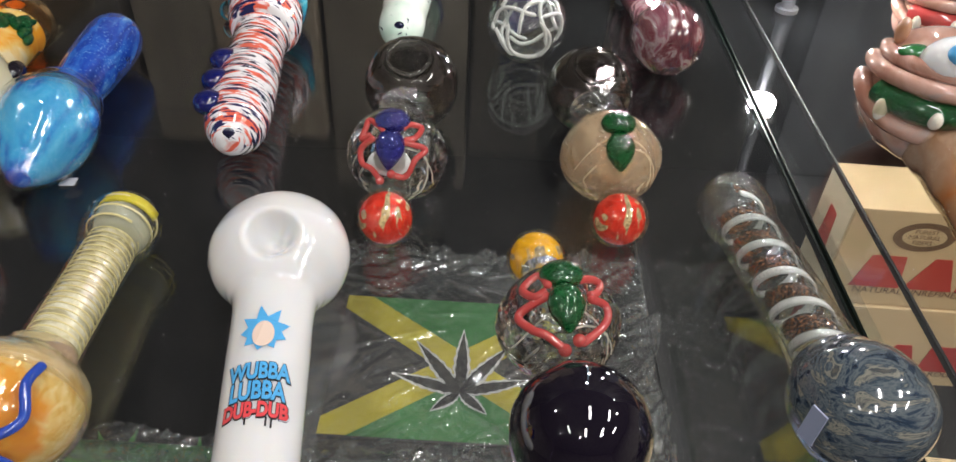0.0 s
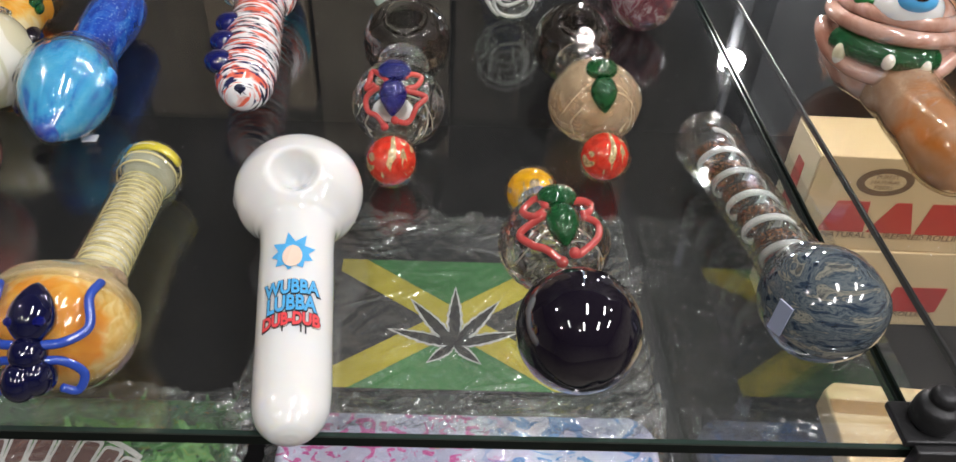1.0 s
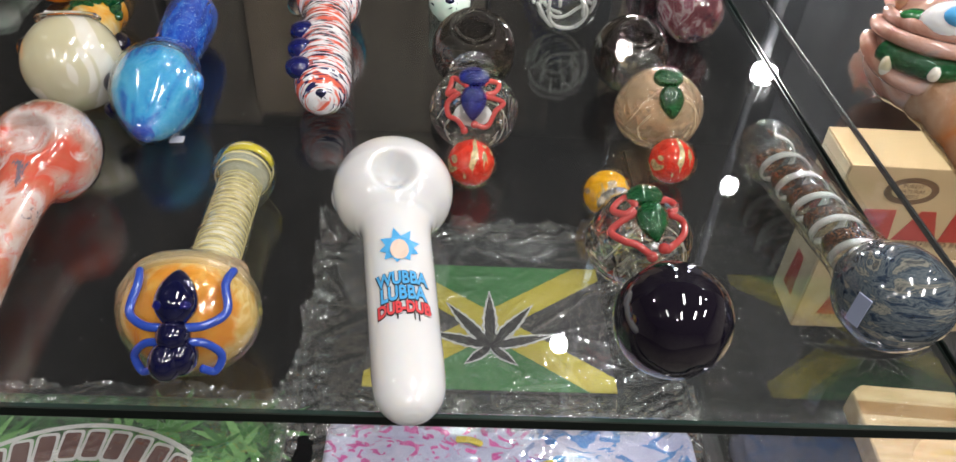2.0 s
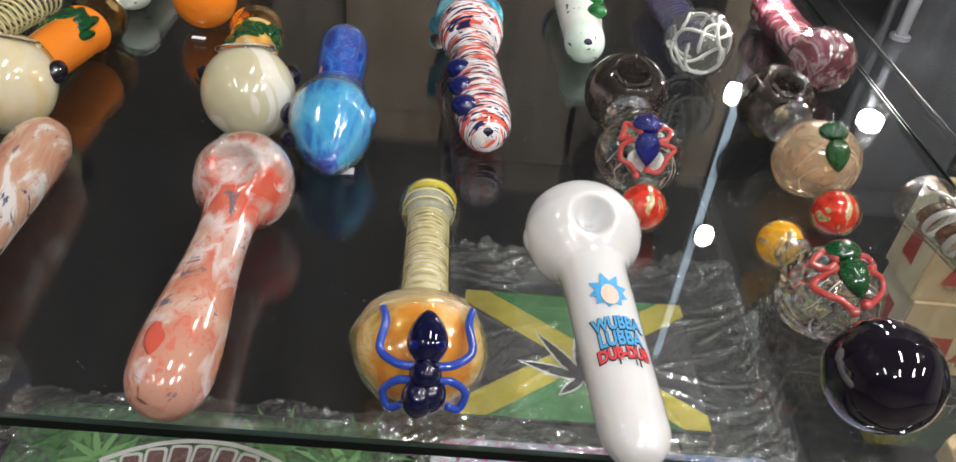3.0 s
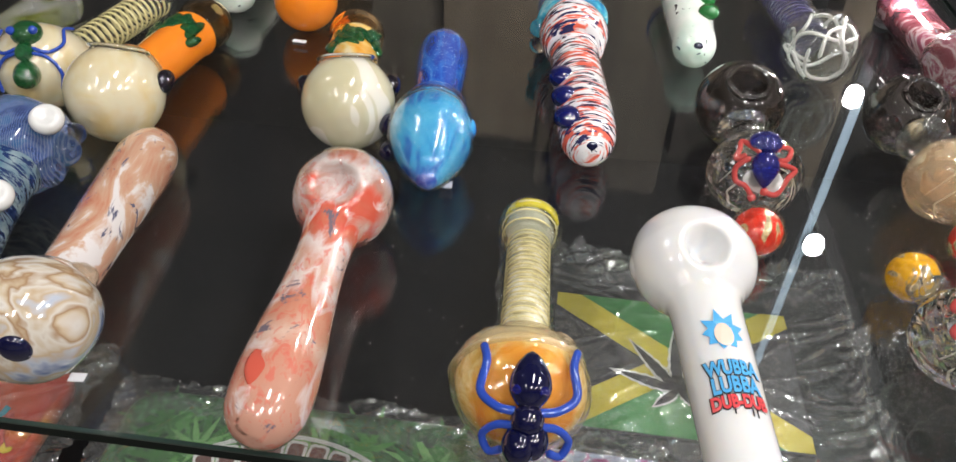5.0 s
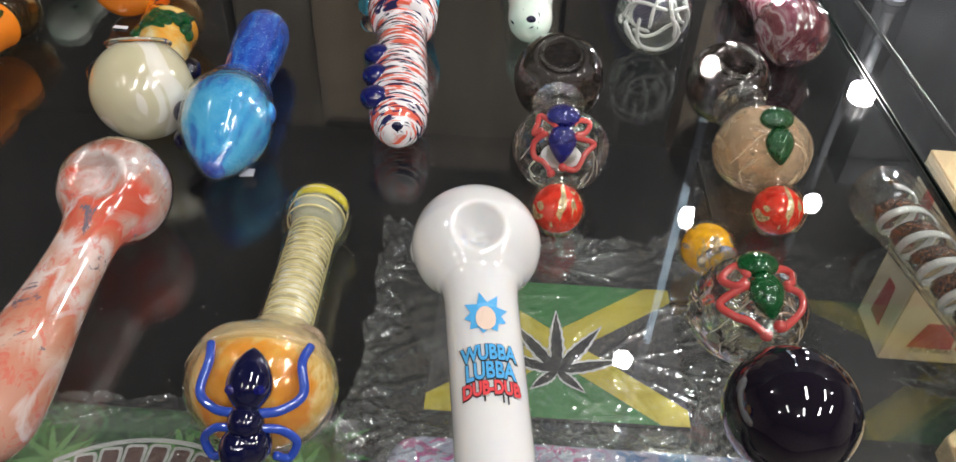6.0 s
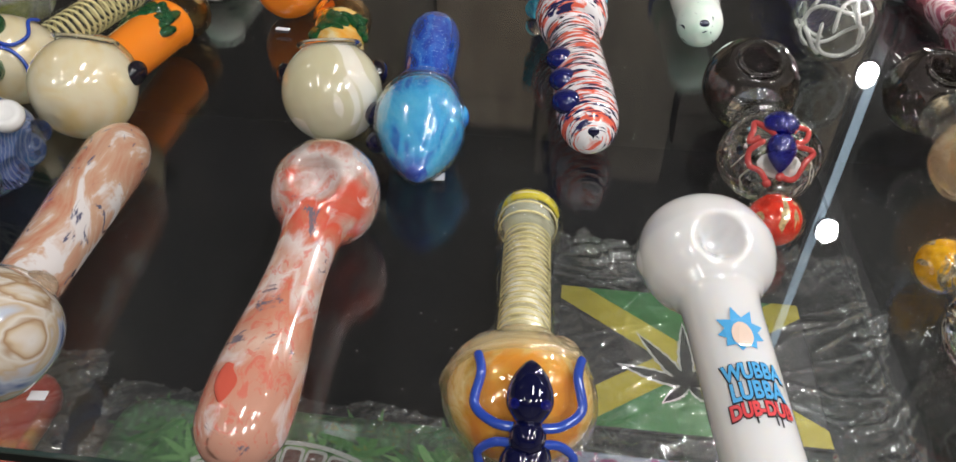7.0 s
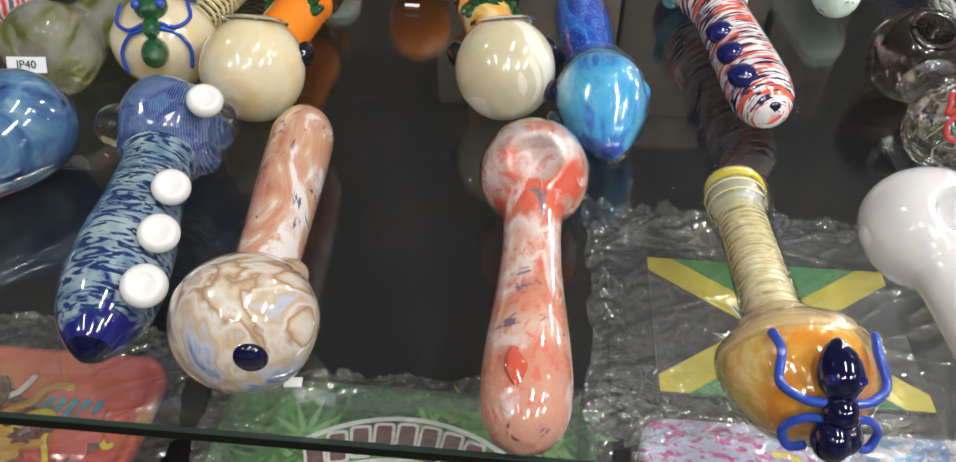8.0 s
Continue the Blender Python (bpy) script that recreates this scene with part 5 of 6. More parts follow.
part("tip", lathe([(0.1085, 0.0066), (0.1095, 0.0056), (0.1110, 0.0040), (0.1122, 0.0022), (0.1126, 0.0004)], [(0.09, 0, 0.0159)], n=20, seg=40), NAVY_DEEP, root, "dark cobalt tip")
to_local = root.matrix_basis.inverted()
for wx, wy, z, r in ((-0.2510, 0.2800, 0.0385, 0.0068), (-0.2500, 0.2385, 0.0305, 0.0066), (-0.2455, 0.2160, 0.0300, 0.0067), (-0.2415, 0.1940, 0.0290, 0.0070)):
    q = to_local @ Vector((wx, wy, z))
    part("dot", lathe([(-0.0060, r * 0.40), (-0.003, r * 0.80), (0.0010, r), (0.0032, r * 0.86), (0.0040, r * 0.62), (0.0033, r * 0.35), (0.0029, 0.0003)], n=20, seg=30), CABOCHON, root, "dished white glass dot", m=pose(q.x, q.y, q.z, 58, 0, 28))
for x, y, z, r in ((0.0185, 0.0020, 0.0235, 0.0088), (-0.0190, 0.004, 0.0200, 0.0072), (-0.0205, -0.006, 0.0220, 0.0050), (-0.0150, 0.0140, 0.0160, 0.0070)):
    part("knob", ball((x, y, z), r), CLEAR, root, "clear glass knob")

# seafoam blue pipe
root, L = pipe("seafoam and dark blue clouded glass pipe", -0.3310, 0.279, -0.365, 0.205)
part("body", lathe([(-0.0222, 0.0004), (-0.020, 0.0100), (-0.012, 0.0192), (0, 0.0222), (0.012, 0.0205), (0.030, 0.0150), (0.060, 0.0120), (0.085, 0.0110), (0.094, 0.0060), (0.095, 0.0004)], line(0.0222, 0.085, 0.0112), n=60, seg=50), SEA, root)

# olive streaked pipe with a price label
root, L = pipe("clear olive streaked glass pipe with a printed price label", -0.3480, 0.341, -0.3420, 0.435)
part("bowl", lathe([(-0.0200, 0.0004), (-0.018, 0.0105), (-0.010, 0.0195), (0, 0.0215), (0.010, 0.0190), (0.020, 0.0140), (0.021, 0.0004)], [(0, 0, 0.0215), (0.02, 0, 0.018)], n=44, seg=44, wobble=0.08), OLIVE, root)
part("stem", lathe([(0.012, 0.0004), (0.013, 0.0130), (0.040, 0.0115), (0.080, 0.0122), (0.098, 0.0125), (0.106, 0.0060), (0.107, 0.0004)], line(0.0185, L, 0.0125), n=40, seg=40, wobble=0.06), OLIVE, root)
tag = part("label", box(-0.0085, 0.0085, -0.0034, 0.0034, 0, 0.0004), TAG_WHITE, root, "white paper label", smooth=False, m=pose(0.002, -0.0215, 0.0250, 62, 0, 8))
part("lettering", lettering("IP40", 0.0050), INK, tag, smooth=False, m=pose(0, 0, 0.0006))

# pale yellow pipe with a green bug and a wound stem
root, L = pipe("pale yellow glass pipe with green bug ornament", -0.2990, 0.351, -0.2900, 0.450)
R0 = 0.0240
part("bowl", lathe([(-0.0225, 0.0004), (-0.0205, 0.0100), (-0.012, 0.0200), (0, 0.0240), (0.011, 0.0218), (0.019, 0.0140), (0.020, 0.0004)], [(0, 0, 0.0215), (0.02, 0, 0.018)], n=50, seg=50, flat=0.88, wobble=0.04), CREAM, root, "pale yellow bowl")
part("stem", lathe([(0.016, 0.0004), (0.017, 0.0110), (0.050, 0.0105), (0.085, 0.0115), (0.100, 0.0135), (0.108, 0.0090), (0.1095, 0.0004)], line(0.0180, L, 0.0130), n=40, seg=40, inner=0.002), THIN, root, "clear stem")
part("winding", helix(0.018, 0.100, 0.0088, 0.0092, 17, 0.0022, 0.0005, at_line(0.0180, L, 0.0130)), CREAM_ROD, root, "pale wound thread")
part("ornament_head", ball((0, -0.007, 0.0420), 0.0072, squash=(1, 1.05, 0.8)), GREEN, root, "green glass bug ornament")
part("ornament_neck", ball((0, -0.0160, 0.0370), 0.0046, squash=(0.9, 1.3, 0.9)), GREEN, root)
part("ornament_body", ball((0, -0.0215, 0.0280), 0.0070, squash=(0.85, 1.25, 0.9)), GREEN, root)
for sx in (-1, 1):
    part("arm", rod([(sx * 0.003, -0.0150, 0.0385), (sx * 0.010, -0.0150, 0.0360), (sx * 0.0155, -0.009, 0.0370), (sx * 0.0145, 0.000, 0.0400), (sx * 0.0165, 0.007, 0.0370)], 0.0009), BLUE_ARM, root, "blue glass rod")
    part("arm", rod([(sx * 0.003, -0.0170, 0.0370), (sx * 0.0100, -0.0170, 0.0340), (sx * 0.0145, -0.0190, 0.0270), (sx * 0.0135, -0.0220, 0.0190)], 0.0009), BLUE_ARM, root)
    part("eye", ball((sx * 0.0050, -0.0110, 0.0455), 0.0021), BLUE_ARM, root)

for ob in root.children:
    if ob.name.split(".")[0].split("_")[0] in ("ornament", "arm", "eye"):
        ob.matrix_basis = pose(0, 0, 0, 0, 0, 20) @ ob.matrix_basis

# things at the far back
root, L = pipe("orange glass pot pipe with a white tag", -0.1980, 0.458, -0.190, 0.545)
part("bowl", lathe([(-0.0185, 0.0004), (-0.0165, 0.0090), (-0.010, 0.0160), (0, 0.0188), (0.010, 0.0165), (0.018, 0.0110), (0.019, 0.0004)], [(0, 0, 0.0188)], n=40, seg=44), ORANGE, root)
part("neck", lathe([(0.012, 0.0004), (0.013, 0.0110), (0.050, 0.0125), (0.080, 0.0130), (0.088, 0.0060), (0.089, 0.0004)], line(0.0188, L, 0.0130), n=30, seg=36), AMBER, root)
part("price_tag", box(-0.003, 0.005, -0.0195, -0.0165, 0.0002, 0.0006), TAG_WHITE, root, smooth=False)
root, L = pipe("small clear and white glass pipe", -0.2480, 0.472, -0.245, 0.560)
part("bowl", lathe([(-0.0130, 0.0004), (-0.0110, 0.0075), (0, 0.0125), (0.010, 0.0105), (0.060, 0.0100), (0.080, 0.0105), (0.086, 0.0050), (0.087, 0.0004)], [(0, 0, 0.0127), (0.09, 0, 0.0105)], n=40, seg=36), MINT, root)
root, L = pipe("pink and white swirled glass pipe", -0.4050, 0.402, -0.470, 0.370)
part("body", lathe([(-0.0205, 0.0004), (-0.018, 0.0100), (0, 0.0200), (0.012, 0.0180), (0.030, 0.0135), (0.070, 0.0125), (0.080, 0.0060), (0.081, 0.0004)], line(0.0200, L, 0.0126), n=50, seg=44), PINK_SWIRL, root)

# clamp at the shelf's front corner
root = thing("shelf_clamp", "dark metal clamp with round knobs at the shelf corner", "clamp", pose(0.2270, 0.163, 0.0003))
part("plate", box(-0.019, 0.019, 0.0005, 0.016, 0, 0.0028, 0.0006), METAL, root, smooth=False)
for sx in (-1, 1):
    part("knob", lathe([(0.0, 0.0048), (0.0010, 0.0066), (0.0060, 0.0068), (0.0085, 0.0060), (0.0100, 0.0040), (0.0118, 0.0042), (0.0140, 0.0030), (0.0146, 0.0004)], n=36, seg=30), METAL, root, "round screw knob", m=pose(sx * 0.0085, 0.0085, 0.0028, 90, 0, 0))
part("jaw", merge(box(-0.017, 0.017, -0.0035, 0.0003, -0.012, 0.0026, 0.001), disc(0.0052, -0.0130, -0.0121, (0.0, -0.0010), 20)), METAL, root, "dark clamp jaw over the edge", smooth=False)

# ---- trays, boxes and the board on the lower deck ----
def film(w, h, z, seed, parent, amp=0.0064, over=0.017, nx=210, ny=160):
    """A crumpled clear film laid over a tray."""
    bm = bmesh.new()
    grid = []
    lr = random.Random(int(seed * 10))
    creases = [(lr.uniform(-w / 2, w / 2), lr.uniform(-h / 2, h / 2), lr.choice((0.5, 0.7, 2.3, 0.2)) + lr.uniform(-0.5, 0.5), lr.uniform(0.012, 0.05)) for _ in range(46)]
    for j in range(ny):
        row = []
        for i in range(nx):
            x, y = (i / (nx - 1) - 0.5) * (w + 2 * over), (j / (ny - 1) - 0.5) * (h + 2 * over)
            edge = max(abs(x) - w / 2 + 0.012, abs(y) - h / 2 + 0.012, 0) / (over + 0.012)
            k = 0.32 + 1.8 * edge
            u, v = 0.82 * x + 0.57 * y, 0.82 * y - 0.57 * x
            d = 1.3 * abs(noise.noise((u * 30 + seed, v * 75, seed))) + 0.5 * abs(noise.noise((u * 150, v * 60, seed + 4))) + (0.55 * abs(noise.noise((x * 230, y * 230, seed + 9))) + 0.75 * abs(noise.noise((u * 60, v * 230, seed)))) * min(edge, 1.0) + 0.16 * abs(noise.noise((x * 170, y * 170, seed + 2)))
            for lx, ly, la, ll in creases:
                ca, sa = math.cos(la), math.sin(la)
                along, off = (x - lx) * ca + (y - ly) * sa, (y - ly) * ca - (x - lx) * sa
                if abs(along) < ll and abs(off) < 0.005:
                    d += 0.35 / max(k, 0.3) * math.exp(-(off / 0.0016) ** 2) * (1 - (along / ll) ** 2)
            wav = 1 + 0.06 * noise.noise((x * 30, y * 30, seed))
            row.append(bm.verts.new((x * wav, y * wav, max(z + amp * k * d - 0.010 * max(0, edge - 0.45), 0.0006))))
        grid.append(row)
    for j in range(ny - 1):
        for i in range(nx - 1):
            bm.faces.new((grid[j][i], grid[j][i + 1], grid[j + 1][i + 1], grid[j + 1][i]))
    return part("film", bm, FILM, parent, "crumpled clear film wrap")


def tray(label, x, y, yaw, w, h, rim_material, base_material, seed, over=0.009, amp=0.0036):
    root = thing("rolling_tray", label, "tray", pose(x, y, DECK_Z + 0.0005, 0, 0, yaw), "wrapped trays on the deck")
    rings = []
    for inset, z, r in ((0.004, 0.0, 0.020), (0, 0.004, 0.022), (0, 0.0135, 0.022), (0.0025, 0.0150, 0.021), (0.006, 0.0140, 0.019), (0.012, 0.0040, 0.016), (0.016, 0.0030, 0.014)):
        rings.append([(px, py, z) for px, py in round_rect(w - 2 * inset, h - 2 * inset, r)])
    bm = rings_bm(rings, closed_ends=False)
    part("rim", bm, rim_material, root)
    part("base", slab(round_rect(w - 0.028, h - 0.028, 0.014), 0.0005, 0.0034), base_material, root, smooth=False)
    film(w, h, 0.0165, seed, root, amp, over)
    return root


Z0 = 0.0040
# flag tray
root = tray("black metal tray printed with a green, yellow and black flag", 0.070, 0.4490, 0, 0.262, 0.198, TRAY_BLACK, TRAY_BLACK, 3.1, 0.017, 0.0064)
FW, FH = 0.190, 0.136
FZ = 0.0060
fx, fy, b = FW / 2, FH / 2, 0.0125
part("flag_field", slab([(-fx, -fy), (fx, -fy), (fx, fy), (-fx, fy)], 0.0034, FZ), FLAG_BLACK, root, "printed flag field", smooth=False)
for s in (-1, 1):
    part("flag_triangle", slab([(-fx + 2 * b * 0.75, s * fy), (fx - 2 * b * 0.75, s * fy), (0, s * b * 0.85)], FZ, FZ + 0.0003), FLAG_GREEN, root, smooth=False)
    part("flag_band", slab([(-fx, -s * fy), (-fx + 1.6 * b, -s * fy), (fx, s * (fy - 1.15 * b)), (fx, s * fy), (fx - 1.6 * b, s * fy), (-fx, -s * (fy - 1.15 * b))], FZ + 0.0003 * (s > 0) + 0.0002, FZ + 0.0005 + 0.0003 * (s > 0)), FLAG_YELLOW, root, "yellow flag band", smooth=False)


def leaflet(length, width, serr=7):
    left, right = [], []
    for i in range(serr * 2 + 1):
        u = i / (serr * 2)
        w = width * math.sin(math.pi * u ** 0.72) * (1.0 if i % 2 else 0.80)
        left.append((-w, u * length))
        right.append((w, u * length))
    return right + left[::-1][1:-1]


def hemp_leaf(parent, x, y, turn, size, z, fill, outline=None):
    for a, k in ((0, 1.0), (37, 0.96), (-37, 0.96), (74, 0.86), (-74, 0.86), (132, 0.44), (-132, 0.44)):
        m = pose(x, y, z, 0, 0, turn + a)
        if outline:
            part("leaflet_outline", slab(leaflet(size * k * 1.07, size * 0.120 * (0.6 + 0.4 * k)), 0, 0.0002), outline, parent, smooth=False, m=m)
        part("leaflet", slab(leaflet(size * k, size * 0.082 * (0.6 + 0.4 * k)), 0.0002 if outline else 0, 0.0004), fill, parent, smooth=False, m=m)


hemp_leaf(root, 0.001, -0.026, 0, 0.059, FZ + 0.0011, LEAF_BLACK, LEAF_LINE)

# green leaf tray
root = tray("green leaf patterned tray in clear film", -0.198, 0.268, 0, 0.252, 0.186, TRAY_GREEN, TRAY_GREEN, 7.7)
rnd = random.Random(11)
for i in range(36):
    hemp_leaf(root, rnd.uniform(-0.105, 0.105), rnd.uniform(0.0, 0.074), rnd.uniform(0, 360), rnd.uniform(0.026, 0.046), Z0 + 0.0004 * i / 5, HEMP[i % 3])
for k in range(9):
    a = radians(62 * (0.5 - k / 8))
    bx, by = -0.125 * math.sin(a) * 0.9, 0.065 - 0.125 * (1 - math.cos(a))
    m = pose(bx, by - 0.008, Z0 + 0.0028, 0, 0, math.degrees(a) * 0.6)
    part("sign_block", slab(round_rect(0.0146, 0.0250, 0.003, 3), 0, 0.0004), WHITE_INK, root, "white outlined sign block", smooth=False, m=m)
    part("sign_block", slab(round_rect(0.0104, 0.0200, 0.002, 3), 0.0004, 0.0007), MAROON_INK, root, smooth=False, m=m)

for lift, half in ((0.0075, 34), (-0.0245, 30)):
    outer, inner = [], []
    for k in range(25):
        a = radians(half * (1 - k / 12))
        for ring, grow in ((outer, 0.0016), (inner, -0.0016)):
            ring.append((-(0.125 + grow) * math.sin(a) * 0.95, 0.065 + lift + grow - 0.125 * (1 - math.cos(a))))
    part("sign_band", slab(outer + inner[::-1], Z0 + 0.0028, Z0 + 0.0032), WHITE_INK, root, "white arched sign border", smooth=False)

# lilac tray with scribbles
root = tray("lilac tray with pink, yellow and blue doodles in film", 0.083, 0.262, 0, 0.252, 0.186, TRAY_LILAC, TRAY_LILAC, 12.3)
rnd = random.Random(4)


def doodle(parent, x, y, size, material, z):
    n = rnd.randint(4, 6)
    pts, a = [(x, y, z)], rnd.uniform(0, 6.28)
    for i in range(n):
        a += rnd.uniform(-1.3, 1.3)
        px, py, pz = pts[-1]
        pts.append((max(-0.108, min(0.108, px + size * math.cos(a))), max(-0.076, min(0.076, py + size * math.sin(a))), z))
    bm = rod(pts, size * 0.32, 30, 8)
    for q in bm.verts:
        q.co.z = z + (q.co.z - z) * 0.06
    part("doodle", bm, material, parent)


for i in range(16):
    doodle(root, rnd.uniform(-0.105, 0.105), rnd.uniform(-0.07, 0.074), rnd.uniform(0.006, 0.011), YELLOW_INK, Z0 + 0.0006 + 0.00004 * i)
for i in range(8):
    doodle(root, rnd.uniform(-0.01, 0.105), rnd.uniform(-0.07, 0.074), rnd.uniform(0.005, 0.011), (BLUE_INK, BLUE_INK, YELLOW_INK, TEAL_INK)[i % 4], Z0 + 0.0006 + 0.00006 * i)

# red scenic tray
root = tray("red and orange printed tray in clear film", -0.500, 0.278, 0, 0.252, 0.186, TRAY_RED, TRAY_RED, 20.5, 0.024)
hill = [(-0.108, -0.076), (0.108, -0.076), (0.108, -0.03)] + [(0.108 - 0.216 * i / 20, -0.012 + 0.020 * math.sin(i * 0.55)) for i in range(21)]
part("printed_hill", slab(hill, Z0, Z0 + 0.0004), OCHRE_INK, root, smooth=False)
for i in range(22):
    doodle(root, rnd.uniform(-0.09, 0.10), rnd.uniform(-0.03, 0.045), rnd.uniform(0.006, 0.014), (BROWN_INK, WHITE_INK, BROWN_INK, YELLOW_INK)[i % 4], Z0 + 0.0008 + 0.00008 * i)
for i in range(6):
    part("printed_bar", slab([(0.035 + 0.009 * i, 0.040), (0.039 + 0.009 * i, 0.040), (0.042 + 0.009 * i, 0.058), (0.037 + 0.009 * i, 0.060)], Z0, Z0 + 0.0005), TEAL_INK, root, "teal brush stroke", smooth=False)
for i in range(9):
    doodle(root, rnd.uniform(-0.10, 0.03), rnd.uniform(0.03, 0.07), rnd.uniform(0.006, 0.012), BROWN_INK if i % 2 else OCHRE_INK, Z0 + 0.0008 + 0.00008 * i)


def blob(x, y, rx, ry, seed, spikes=5):
    """A flat uneven patch of print."""
    out = []
    for k in range(36):
        a = 2 * math.pi * k / 36
        q = 1 + 0.22 * math.sin(spikes * a + seed) + 0.12 * math.sin((spikes + 4) * a + 2 * seed)
        out.append((x + rx * q * math.cos(a), y + ry * q * math.sin(a)))
    return out


for i, (x, y, rx, ry, ink) in enumerate(((0.030, 0.018, 0.026, 0.013, OCHRE_INK), (-0.020, 0.046, 0.022, 0.009, LEAF_INK), (-0.070, 0.052, 0.024, 0.010, LEAF_INK), (0.006, 0.012, 0.016, 0.008, WHITE_INK),
                                         (0.062, -0.006, 0.016, 0.012, PLUM_INK), (-0.045, 0.012, 0.030, 0.010, YELLOW_INK), (0.085, 0.030, 0.012, 0.020, CORAL_INK), (0.046, 0.026, 0.009, 0.006, MAROON_INK))):
    part("printed_patch", slab(blob(x, y, rx, ry, 1.3 * i, 4 + i % 4), Z0, Z0 + 0.0030 + 0.00012 * i), ink, root, smooth=False)


def paper_box(z, w, d, h, x, y, yaw, detail):
    root = thing("paper_box", "kraft card box of rolling papers with red print" if detail else "kraft card box under another in a stack", "box", pose(x, y, z, 0, 0, yaw), "stacked kraft boxes")
    part("carton", box(0, w, 0, d, 0.0002, h, 0.0008), KRAFT, root, smooth=False)
    # The end that catches the light gets a lighter kraft colour.
    part("end_panel", box(-0.0006, 0.0, 0.002, d - 0.002, 0.002, h - 0.002), KRAFT_LIT, root, "end panel in a lit kraft tone", smooth=False)
    # red blocks on the face, as plain shapes
    cz = h * 0.37
    for i, (x0, x1, t) in enumerate(((0.016, 0.050, 0.004), (0.052, 0.086, 0.010), (0.088, 0.132, 0.0))):
        pts = [(x0, cz - h * 0.16), (x1, cz - h * 0.16), (x1 - t, cz + h * 0.18), (x0 + t + 0.003, cz + h * 0.18)]
        part("red_block", slab(pts, 0, 0.0003), BOX_RED, root, "plain red printed block", smooth=False, m=pose(0, -0.0003, 0, 90, 0, 0))
        part("red_block", slab([(d * 0.32, h * 0.25), (d * 0.68, h * 0.25), (d * 0.62, h * 0.75), (d * 0.38, h * 0.75)], 0, 0.0003), BOX_RED, root, smooth=False, m=pose(-0.0007, d, 0, 90, 0, -90)) if i == 0 else None
    part("lettering", lettering("NATURAL UNREFINED ROLLING", 0.0076), BOX_BROWN, root, smooth=False, m=pose(0.075, -0.0004, h * 0.17, 90, 0, 0))
    if detail:
        ring = [(0.0200 * math.cos(a / 16 * math.pi), 0.0120 * math.sin(a / 16 * math.pi)) for a in range(32)]
        part("stamp", slab(ring, 0, 0.0003), BOX_BROWN, root, "brown oval stamp", smooth=False, m=pose(0.050, -0.0003, h * 0.76, 90, 0, 0))
        part("stamp_field", slab([(x * 0.72, y * 0.62) for x, y in ring], 0.0003, 0.0005), KRAFT, root, smooth=False, m=pose(0.050, -0.0003, h * 0.76, 90, 0, 0))
        part("lettering", lettering("PUREST\nNATURAL\nFIBERS", 0.0046), BOX_BROWN, root, smooth=False, m=pose(0.050, -0.0009, h * 0.76, 90, 0, 0))
    return root


BX, BY, BYAW = 0.320, 0.466, -1.5
paper_box(DECK_Z + 0.0005, 0.175, 0.052, 0.078, BX + 0.004, BY - 0.003, BYAW + 1.0, False)
paper_box(DECK_Z + 0.0790, 0.175, 0.052, 0.083, BX, BY, BYAW, True)

# bamboo board with a round recess
root = thing("bamboo_board", "pale bamboo board with a round recess and darker strip", "board", pose(0.42, 0.305, DECK_Z + 0.0005, 0, 0, -4))
W, H, T = 0.175, 0.150, 0.020
bm = bmesh.new()
n = 28
ring_o = [(W / 2 * max(-1, min(1, 1.45 * math.cos(2 * math.pi * i / n))), H / 2 * max(-1, min(1, 1.45 * math.sin(2 * math.pi * i / n)))) for i in range(n)]
ring_i = [(-0.012 + 0.052 * math.cos(2 * math.pi * i / n), 0.006 + 0.042 * math.sin(2 * math.pi * i / n)) for i in range(n)]
levels = [[(x, y, 0.0) for x, y in ring_o], [(x, y, T - 0.0015) for x, y in ring_o], [(x * 0.988, y * 0.988, T) for x, y in ring_o], [(x, y, T) for x, y in ring_i], [(x * 0.95, y * 0.95, T - 0.008) for x, y in ring_i]]
part("body", rings_bm(levels), BAMBOO, root, smooth=False)
part("strip", box(-W / 2 + 0.001, W / 2 - 0.001, H / 2 - 0.028, H / 2 - 0.016, T, T + 0.0004), BAMBOO_DARK, root, "darker bamboo strip", smooth=False)
part("strip", box(-W / 2 + 0.001, W / 2 - 0.001, -H / 2 + 0.012, -H / 2 + 0.024, T, T + 0.0004), BAMBOO_DARK, root, smooth=False)

# cartons along the back of the shelf, out of view, added for its brown reflections
def card(name, low, high):
    m = mat(name, low, 0.5)
    v = coords(m)
    fine = ramp(m, noise_tex(m, coords(m, (1, 1, 0.15)), 60, 4), [(0.35, low), (0.65, high)])
    stain = ramp(m, noise_tex(m, v, 14, 5, 0.5), [(0.35, (0.72, 0.70, 0.68)), (0.65, (1, 1, 1))])
    return paint(m, blend(m, 1.0, fine, stain, "MULTIPLY"))


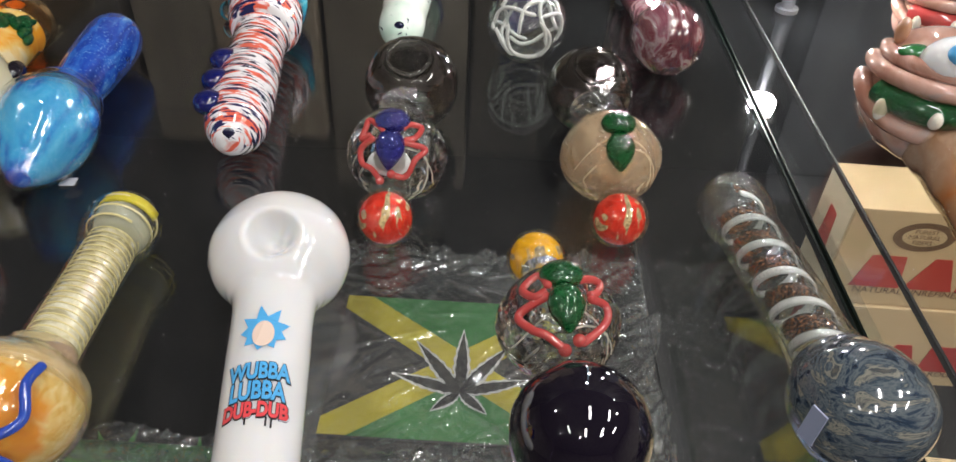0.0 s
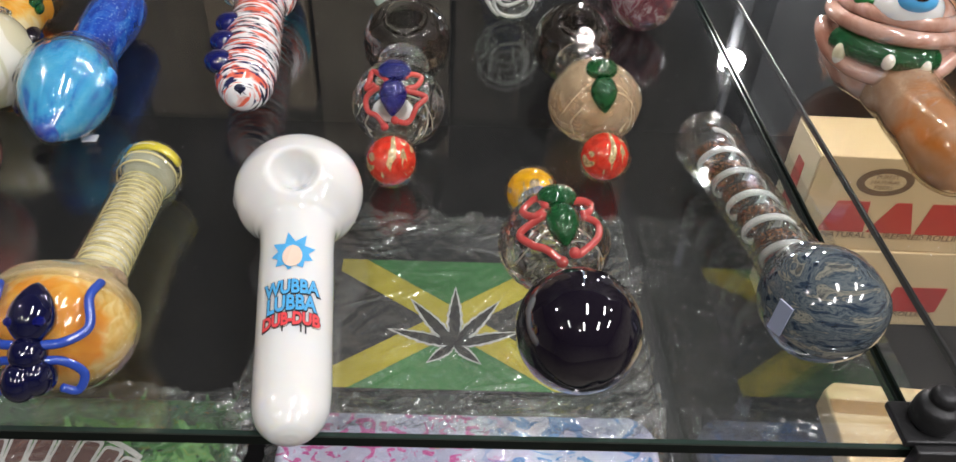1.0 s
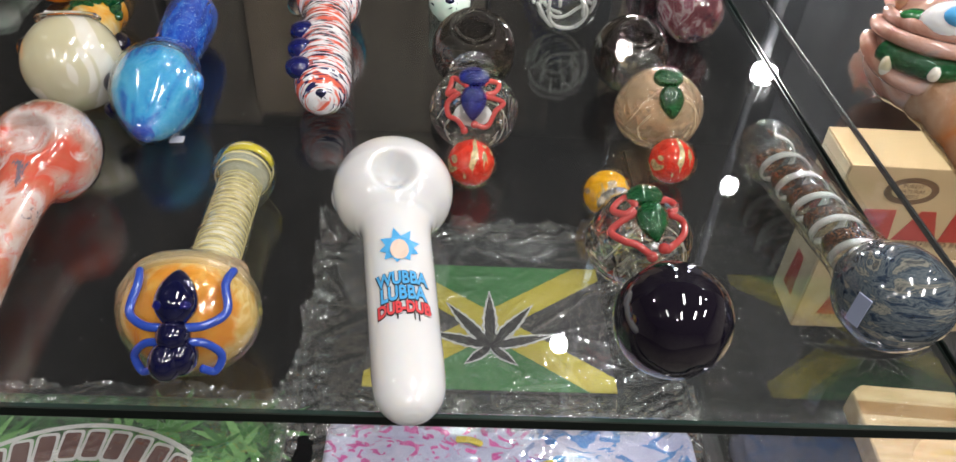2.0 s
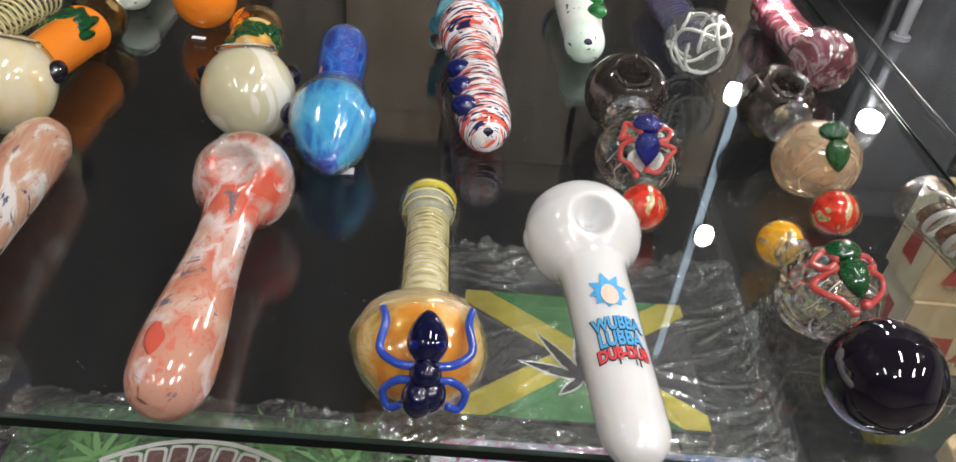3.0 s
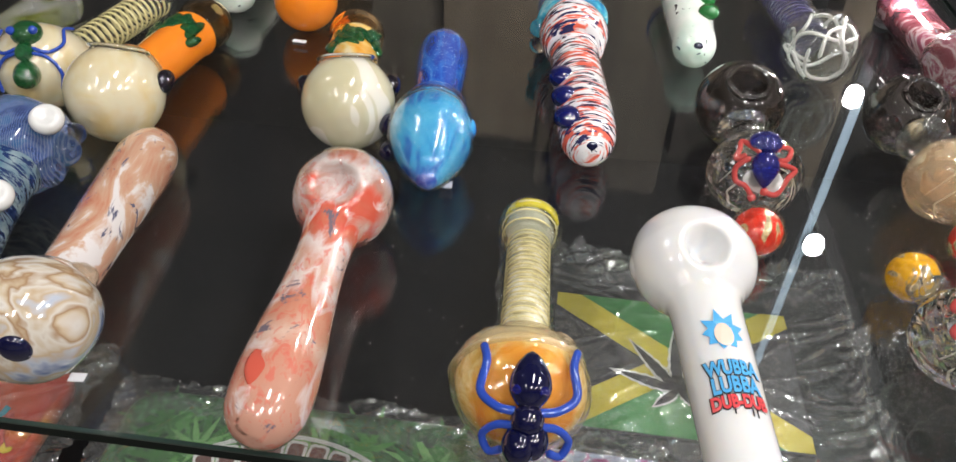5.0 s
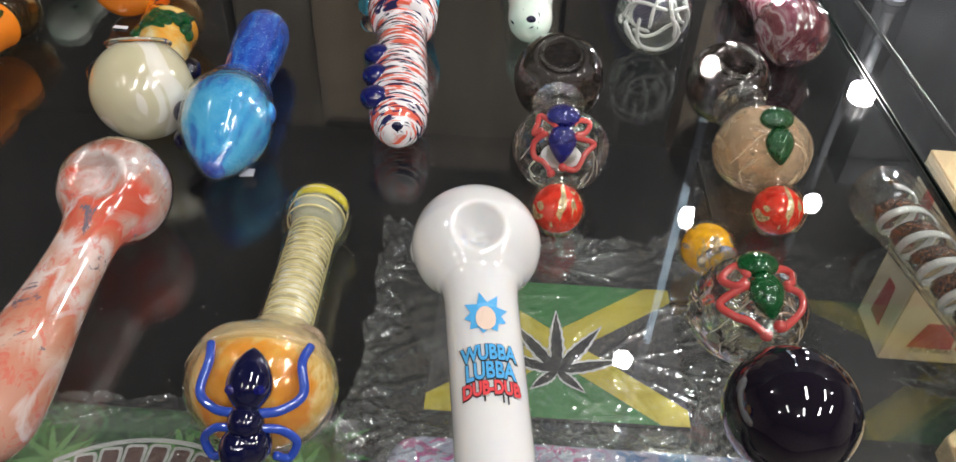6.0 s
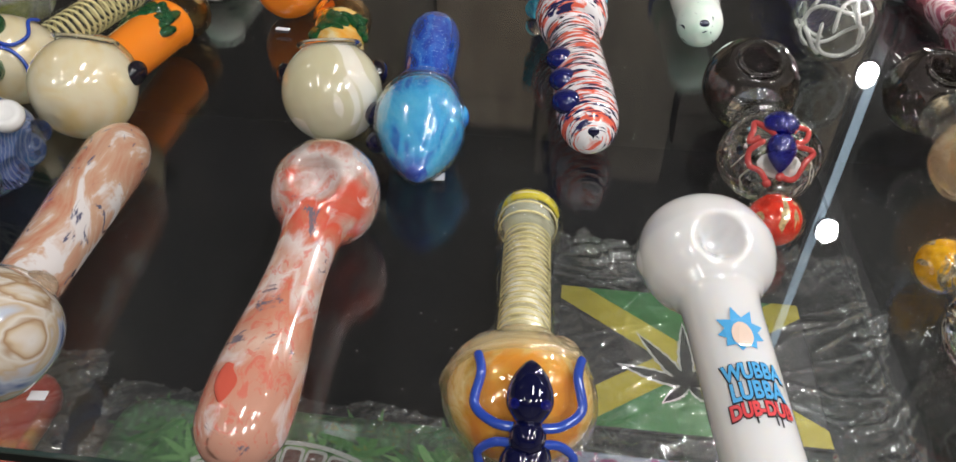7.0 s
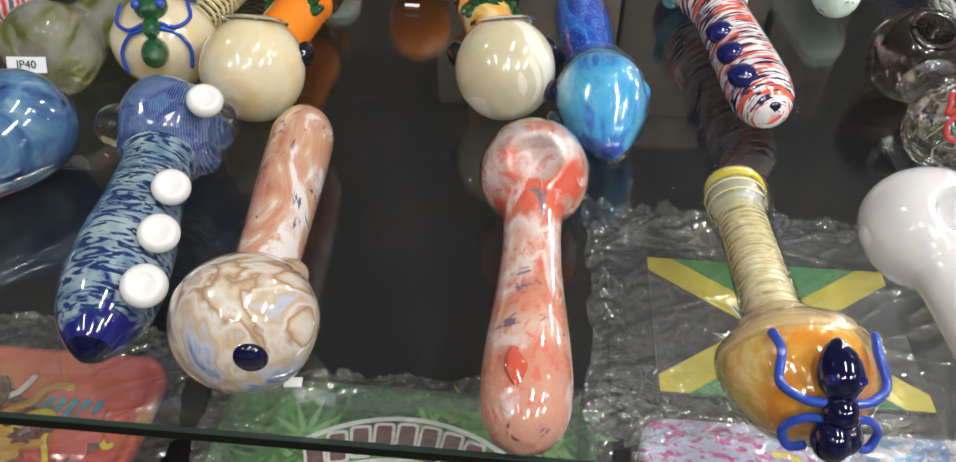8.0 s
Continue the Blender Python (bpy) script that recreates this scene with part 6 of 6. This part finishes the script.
CARDS = [card("grey_brown_card", (0.20, 0.17, 0.13), (0.30, 0.26, 0.20)), card("tan_card", (0.34, 0.27, 0.19), (0.46, 0.38, 0.28)), card("dark_brown_card", (0.07, 0.06, 0.05), (0.12, 0.10, 0.08)), card("blue_grey_card", (0.14, 0.15, 0.17), (0.22, 0.23, 0.25))]


def carton(x0, x1, depth, h, tone, words):
    root = thing("carton", words + " at the back of the shelf", "carton", pose((x0 + x1) / 2, 0.70 - depth / 2, 0.0003), "cartons at the back of the shelf")
    w = (x1 - x0) / 2
    part("body", box(-w, w, -depth / 2, depth / 2, 0, h, 0.0015), CARDS[tone], root, smooth=False)
    part("lid_flap", box(-w + 0.001, w - 0.001, -depth / 2 - 0.0012, -depth / 2 - 0.0002, h - 0.030, h - 0.002), CARDS[tone], root, smooth=False)


carton(-0.300, -0.222, 0.050, 0.150, 2, "dark brown card carton")
carton(-0.218, -0.150, 0.040, 0.205, 0, "grey-brown card carton")
carton(-0.146, -0.062, 0.055, 0.185, 1, "tan card carton")
carton(-0.058, 0.060, 0.045, 0.240, 0, "tall grey-brown card carton")
carton(0.064, 0.124, 0.050, 0.195, 2, "dark brown card carton")
carton(0.178, 0.205, 0.040, 0.220, 1, "narrow tan card carton")
carton(0.335, 0.430, 0.050, 0.230, 3, "blue-grey card carton")
carton(0.434, 0.520, 0.050, 0.170, 0, "grey-brown card carton")

# dust on the glass; extra specks paint the bright sparkles beside the pipes
rnd = random.Random(31)
bm = bmesh.new()
for i in range(750):
    x, y, r, a = rnd.uniform(-0.48, 0.205), rnd.uniform(0.172, 0.56), rnd.uniform(0.00008, 0.00026), rnd.uniform(0, 6.28)
    ring = [bm.verts.new((x + r * rnd.uniform(0.7, 1.3) * math.cos(a + k * 1.2566), y + r * rnd.uniform(0.7, 1.3) * math.sin(a + k * 1.2566), 0.0001)) for k in range(5)]
    peak = bm.verts.new((x, y, 0.0001 + r * 0.7))
    for k in range(5):
        bm.faces.new((ring[k], ring[(k + 1) % 5], peak))
dust = part("dust", bm, mat("dust_specks", (0.55, 0.54, 0.52), 0.8), None, smooth=False)
tagged(dust, "pale dust specks and painted sparkles scattered over the glass shelf", "dust", kind="stuff")
